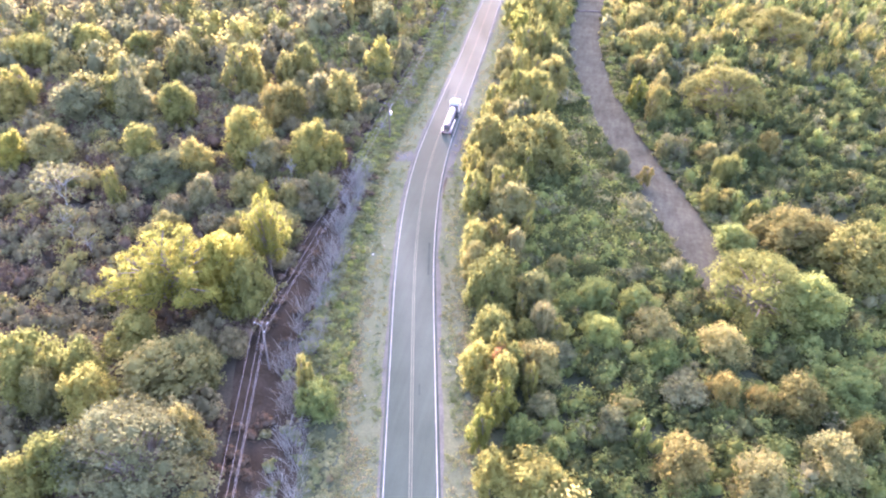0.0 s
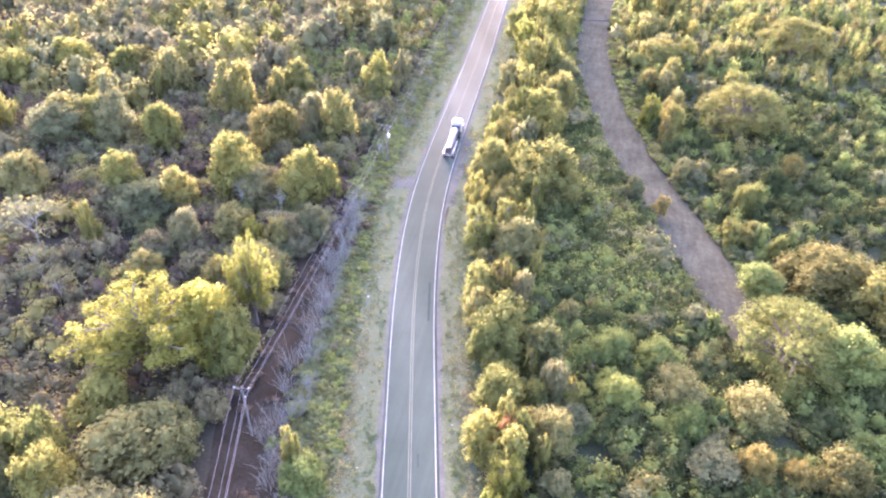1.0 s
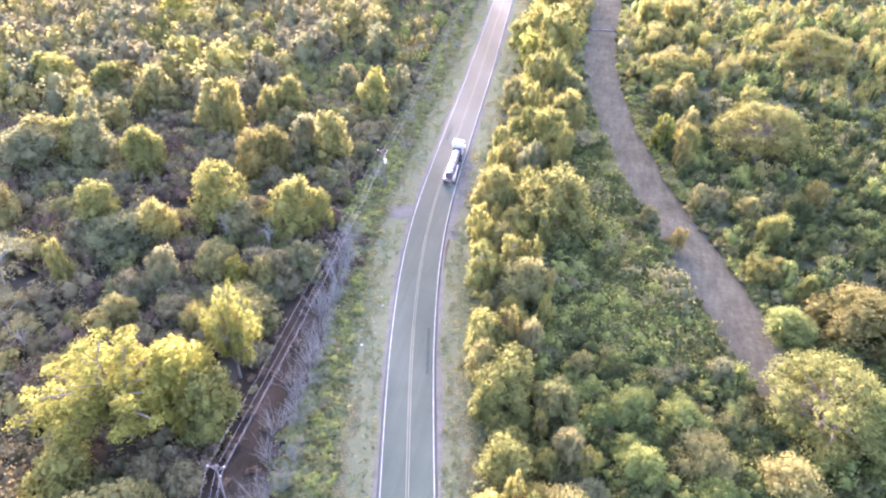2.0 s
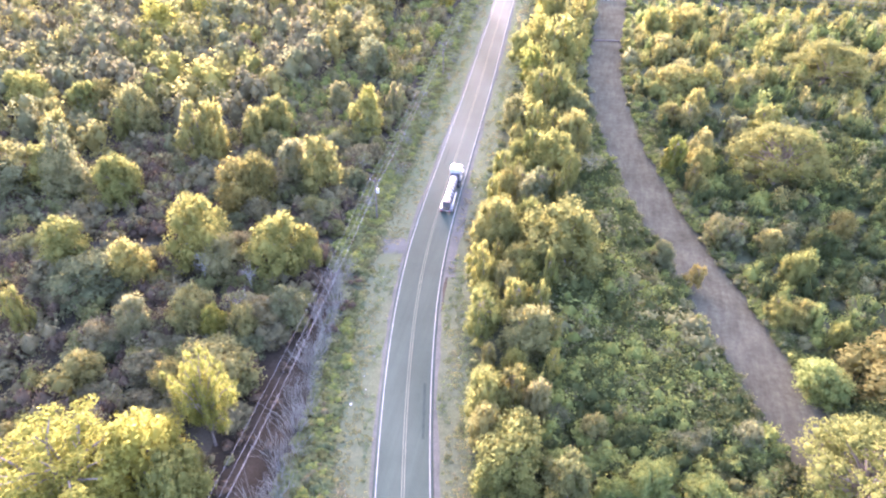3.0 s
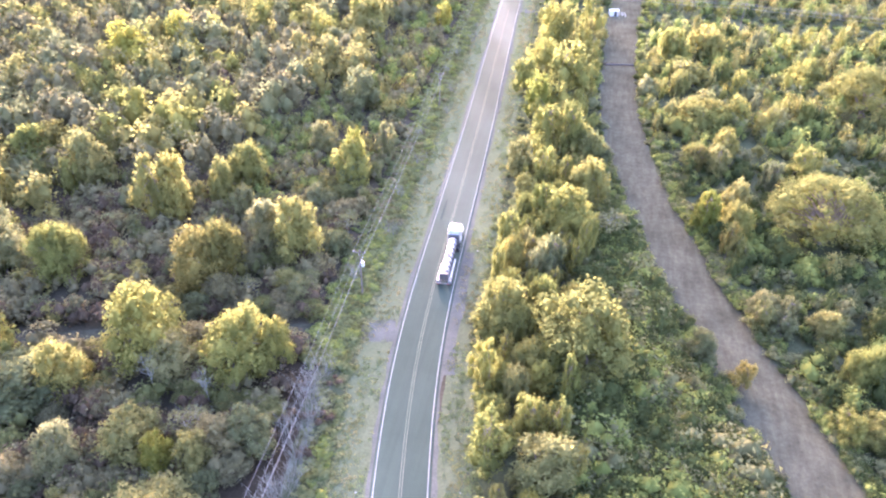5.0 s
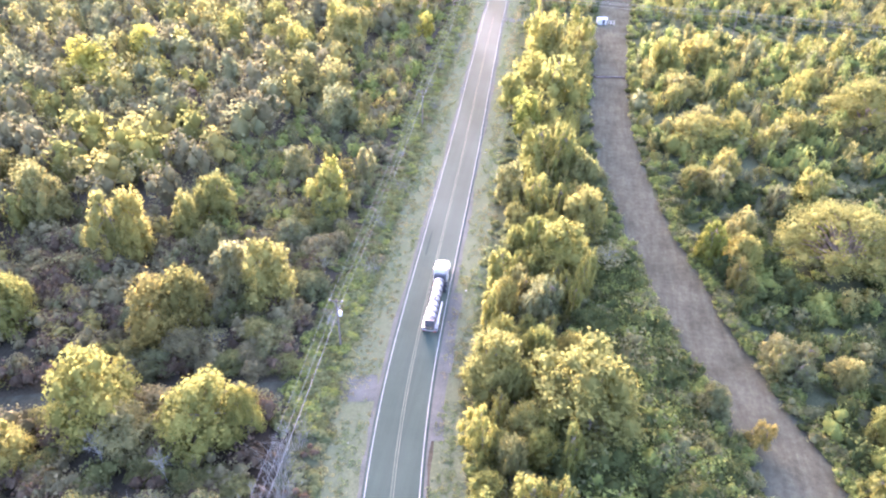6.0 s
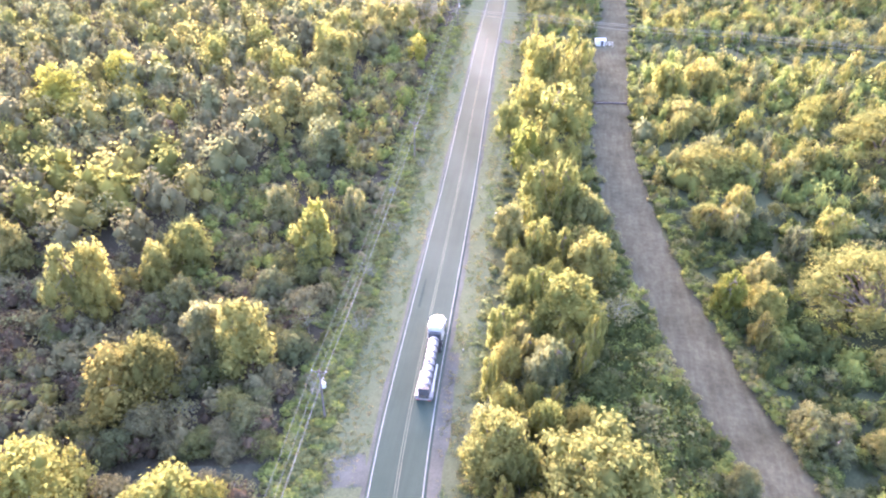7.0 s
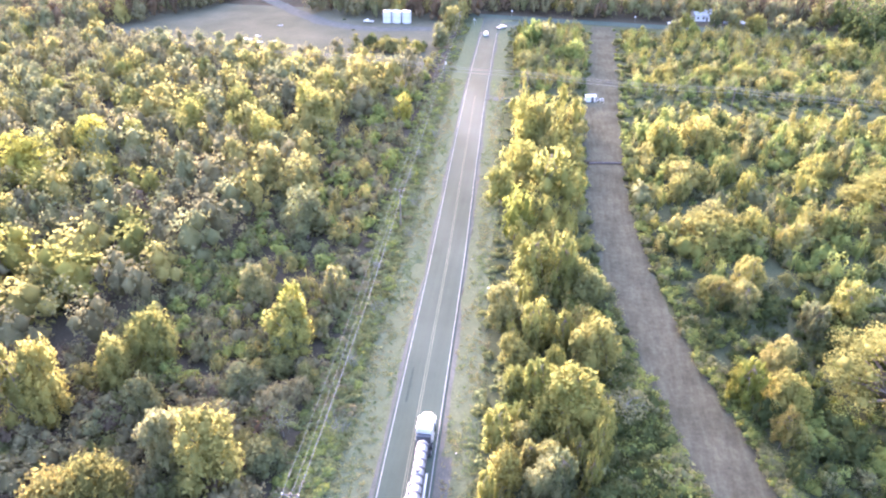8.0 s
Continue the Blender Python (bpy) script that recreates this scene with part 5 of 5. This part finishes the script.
def gabled(name, x, y, turn, w, d, h, rise, wall, roof, label, category, windows=0):
    t = thing(name, pose(x, y, 0, 0, 0, turn), label, category)
    bm = bmesh.new()
    v = [bm.verts.new(p) for p in ((-w / 2, -d / 2, 0), (w / 2, -d / 2, 0), (w / 2, d / 2, 0), (-w / 2, d / 2, 0), (-w / 2, -d / 2, h), (w / 2, -d / 2, h), (w / 2, d / 2, h), (-w / 2, d / 2, h), (-w / 2, 0, h + rise), (w / 2, 0, h + rise))]
    for q in ((0, 1, 5, 4), (1, 2, 6, 9, 5), (2, 3, 7, 6), (3, 0, 4, 8, 7), (3, 2, 1, 0), (4, 5, 9, 8), (6, 7, 8, 9)):
        bm.faces.new([v[i] for i in q])
    walls = part("wall", bm, wall, t)
    for s in (-1, 1):
        slope = math.degrees(math.atan2(rise, d / 2))
        ln = math.hypot(d / 2, rise) + 0.4
        bm = bmesh.new()
        box(bm, 0, s * (d / 4 + 0.12), h + rise / 2 - 0.02, w + 0.7, ln, 0.12, 0.02, pose(0, 0, 0, -s * slope))
        part("roof", bm, roof, t)
    part("door", box(bmesh.new(), 0.5, -d / 2 - 0.03, 1.02, 0.95, 0.07, 2.04, 0.01), DARK, walls)
    for k in range(windows):
        xw = -w / 2 + (k + 0.6) * w / (windows + 0.2)
        if abs(xw - 0.5) < 1.0:
            continue
        win = part("window", box(bmesh.new(), xw, -d / 2 - 0.02, 1.6, 1.1, 0.06, 1.2, 0.01), CERAMIC, walls)
        part("pane", box(bmesh.new(), xw, -d / 2 - 0.055, 1.6, 0.94, 0.03, 1.04), GLASS, win)
    return t


gabled("house", 63.5, 457, 8, 11, 8, 3.0, 2.0, WHITE, ROOF, "small white house with a pale metal roof", "house", 4)
gabled("utility_shed", 1.9, 321.5, 12, 3.0, 2.4, 1.9, 0.4, WHITE, ROOF, "small white metal utility shed beside the dirt track", "shed", 0)
rail = thing("pipe_rail", pose(5.2, 320.5, 0), "white pipe guard rail beside the utility shed", "rail")
for s in (-1.1, 0, 1.1):
    part("rail_post", rod(bmesh.new(), (s, 0, -0.05), (s, 0, 1.5), 0.07, sides=8), WHITE, rail)
for z in (0.8, 1.45):
    part("crossbar", rod(bmesh.new(), (-1.15, 0, z), (1.15, 0, z), 0.06, sides=8), WHITE, rail)


def road_sign(x, y, turn, label):
    t = thing("road_sign", pose(x, y, 0, 0, 0, turn), label, "road sign")
    part("sign_post", rod(bmesh.new(), (0, 0, -0.05), (0, 0, 2.9), 0.05, sides=8), DULL, t)
    part("sign_plate", box(bmesh.new(), 0, -0.07, 2.5, 0.8, 0.03, 0.8, 0.01), CERAMIC, t, "pale sign plate")


road_sign(-31.0, 446.5, 0, "pale road sign on a post at the junction")
road_sign(29.0, 444.5, 20, "pale road sign on a post by the cross road")
road_sign(-47.5, 424.0, 10, "pale road sign on a post by the road")

# a muddy ditch with a dark drain pipe crosses the track
DITCH = np.stack([np.linspace(-1.6, 9.8, 12), np.interp(np.linspace(-1.6, 9.8, 12), [-1.6, 4.0, 9.8], [268.8, 269.9, 270.7])], 1)
tagged(ribbon("ditch", DITCH, -1.0, 1.0, 0.05, SOIL, 0.3, 23, 2), "dark muddy ditch across the dirt track", "ditch", kind="structure")
drain = tagged(new("drain_pipe", mesh_of("drain_pipe", *tubes([((-0.6, 269.0, 0.12), (4.0, 269.9, 0.16), 0.17, 0.17), ((4.0, 269.9, 0.16), (9.4, 270.6, 0.12), 0.17, 0.17)], 10), DARK)), "dark drain pipe laid across the dirt track", "pipe")

# scraps of rubbish on the verges
scrap_rng = np.random.default_rng(77)
for x, y, s in ((-31.5, 98.3, 0.45), (-30.9, 108.4, 0.25), (-23.5, 71.6, 0.22), (-22.6, 64.5, 0.22), (-31.2, 104.0, 0.22), (-30.2, 101.5, 0.2), (-35.0, 128.0, 0.2), (-27.5, 84.0, 0.22),
                (-25.9, 78.0, 0.2), (-11.8, 74.2, 0.2), (-18.0, 111.0, 0.22), (-22.8, 205.0, 0.5), (-27.0, 215.0, 0.3), (-41.5, 184.6, 0.3), (-24.0, 163.0, 0.3)):
    bm = bmesh.new()
    bmesh.ops.create_icosphere(bm, subdivisions=1, radius=s * 0.6)
    for v in bm.verts:
        v.co *= float(scrap_rng.uniform(0.6, 1.2))
        v.co.z *= 0.45
    me = bpy.data.meshes.new("scrap")
    bm.to_mesh(me)
    bm.free()
    me.materials.append(LITTER_WHITE)
    ob = tagged(new("scrap", me), "crumpled white scrap of rubbish on the verge", "rubbish", "rubbish along the road")
    ob.matrix_basis = pose(x, y, 0.03 + s * 0.2)

# weeds along the outer edge of the verges
tuft_rng = np.random.default_rng(88)
weeds = []
for _ in range(2200):
    y = float(tuft_rng.uniform(38, 330))
    o = -float(9.0 + 5.2 * tuft_rng.uniform())
    x = road_x(y) + o
    v, f = WEED[int(tuft_rng.integers(4))]
    s, a = float(tuft_rng.uniform(0.3, 0.85)), tuft_rng.uniform(0, 2 * math.pi)
    c, si = math.cos(a) * s, math.sin(a) * s
    weeds.append((np.stack([v[:, 0] * c - v[:, 1] * si + x, v[:, 0] * si + v[:, 1] * c + y, v[:, 2] * s * 0.34], 1), f))
tagged(new("weeds", mesh_of("weeds", *join(*weeds), leaf_matter("verge_weeds", (0.14, 0.145, 0.08), (0.2, 0.195, 0.11), 0.35), True)), "low dry weeds along the edge of the verges", "weeds", kind="stuff")

# short grass tufts over the verges, thicker away from the asphalt
blade_rng = np.random.default_rng(91)
TUFT = []
for var in range(4):
    rng = np.random.default_rng(360 + var)
    foot = rng.normal(0, 0.16, (14, 3)) * (1, 1, 0)
    tip = foot + rng.normal(0, 0.12, (14, 3)) * (1, 1, 0) + np.c_[np.zeros((14, 2)), rng.uniform(0.06, 0.17, 14)]
    side = rng.normal(0, 0.035, (14, 3)) * (1, 1, 0)
    TUFT.append((np.stack([foot - side, foot + side, tip], 1).reshape(-1, 3), np.arange(42).reshape(-1, 3)))
grass = {0: [], 1: [], 2: []}
while sum(len(g) for g in grass.values()) < 10000:
    y = float(38 + 300 * blade_rng.uniform() ** 1.4)
    o = float(4.5 + 5.6 * blade_rng.uniform() ** 0.8)
    side = -1 if blade_rng.uniform() < 0.5 else 1
    if noise.noise((o * 0.5, y * 0.16, 4.0 * side)) + blade_rng.uniform(-0.4, 0.4) + (o - 6.0) * 0.09 < 0:
        continue
    v, f = TUFT[int(blade_rng.integers(4))]
    s, a = float(blade_rng.uniform(0.7, 1.6)), blade_rng.uniform(0, 2 * math.pi)
    c, si = math.cos(a) * s, math.sin(a) * s
    tint = int(np.clip(1.75 + 2.2 * noise.noise((o * 0.3, y * 0.05, 8.0)) + blade_rng.normal(0, 0.5), 0, 2))
    grass[tint].append((np.stack([v[:, 0] * c - v[:, 1] * si + road_x(y) + side * o, v[:, 0] * si + v[:, 1] * c + y, v[:, 2] * s + 0.03], 1), f))
for tint, (words, dark, light) in enumerate((("straw-brown", (0.17, 0.15, 0.10), (0.24, 0.21, 0.14)), ("olive", (0.14, 0.145, 0.08), (0.2, 0.2, 0.115)), ("green", (0.12, 0.145, 0.07), (0.17, 0.2, 0.1)))):
    tagged(new("verge_grass", mesh_of("verge_grass", *join(*grass[tint]), leaf_matter(words.replace("-", "_") + "_grass", dark, light, 0.3))), f"short {words} grass tufts on the road verges", "grass", kind="stuff")
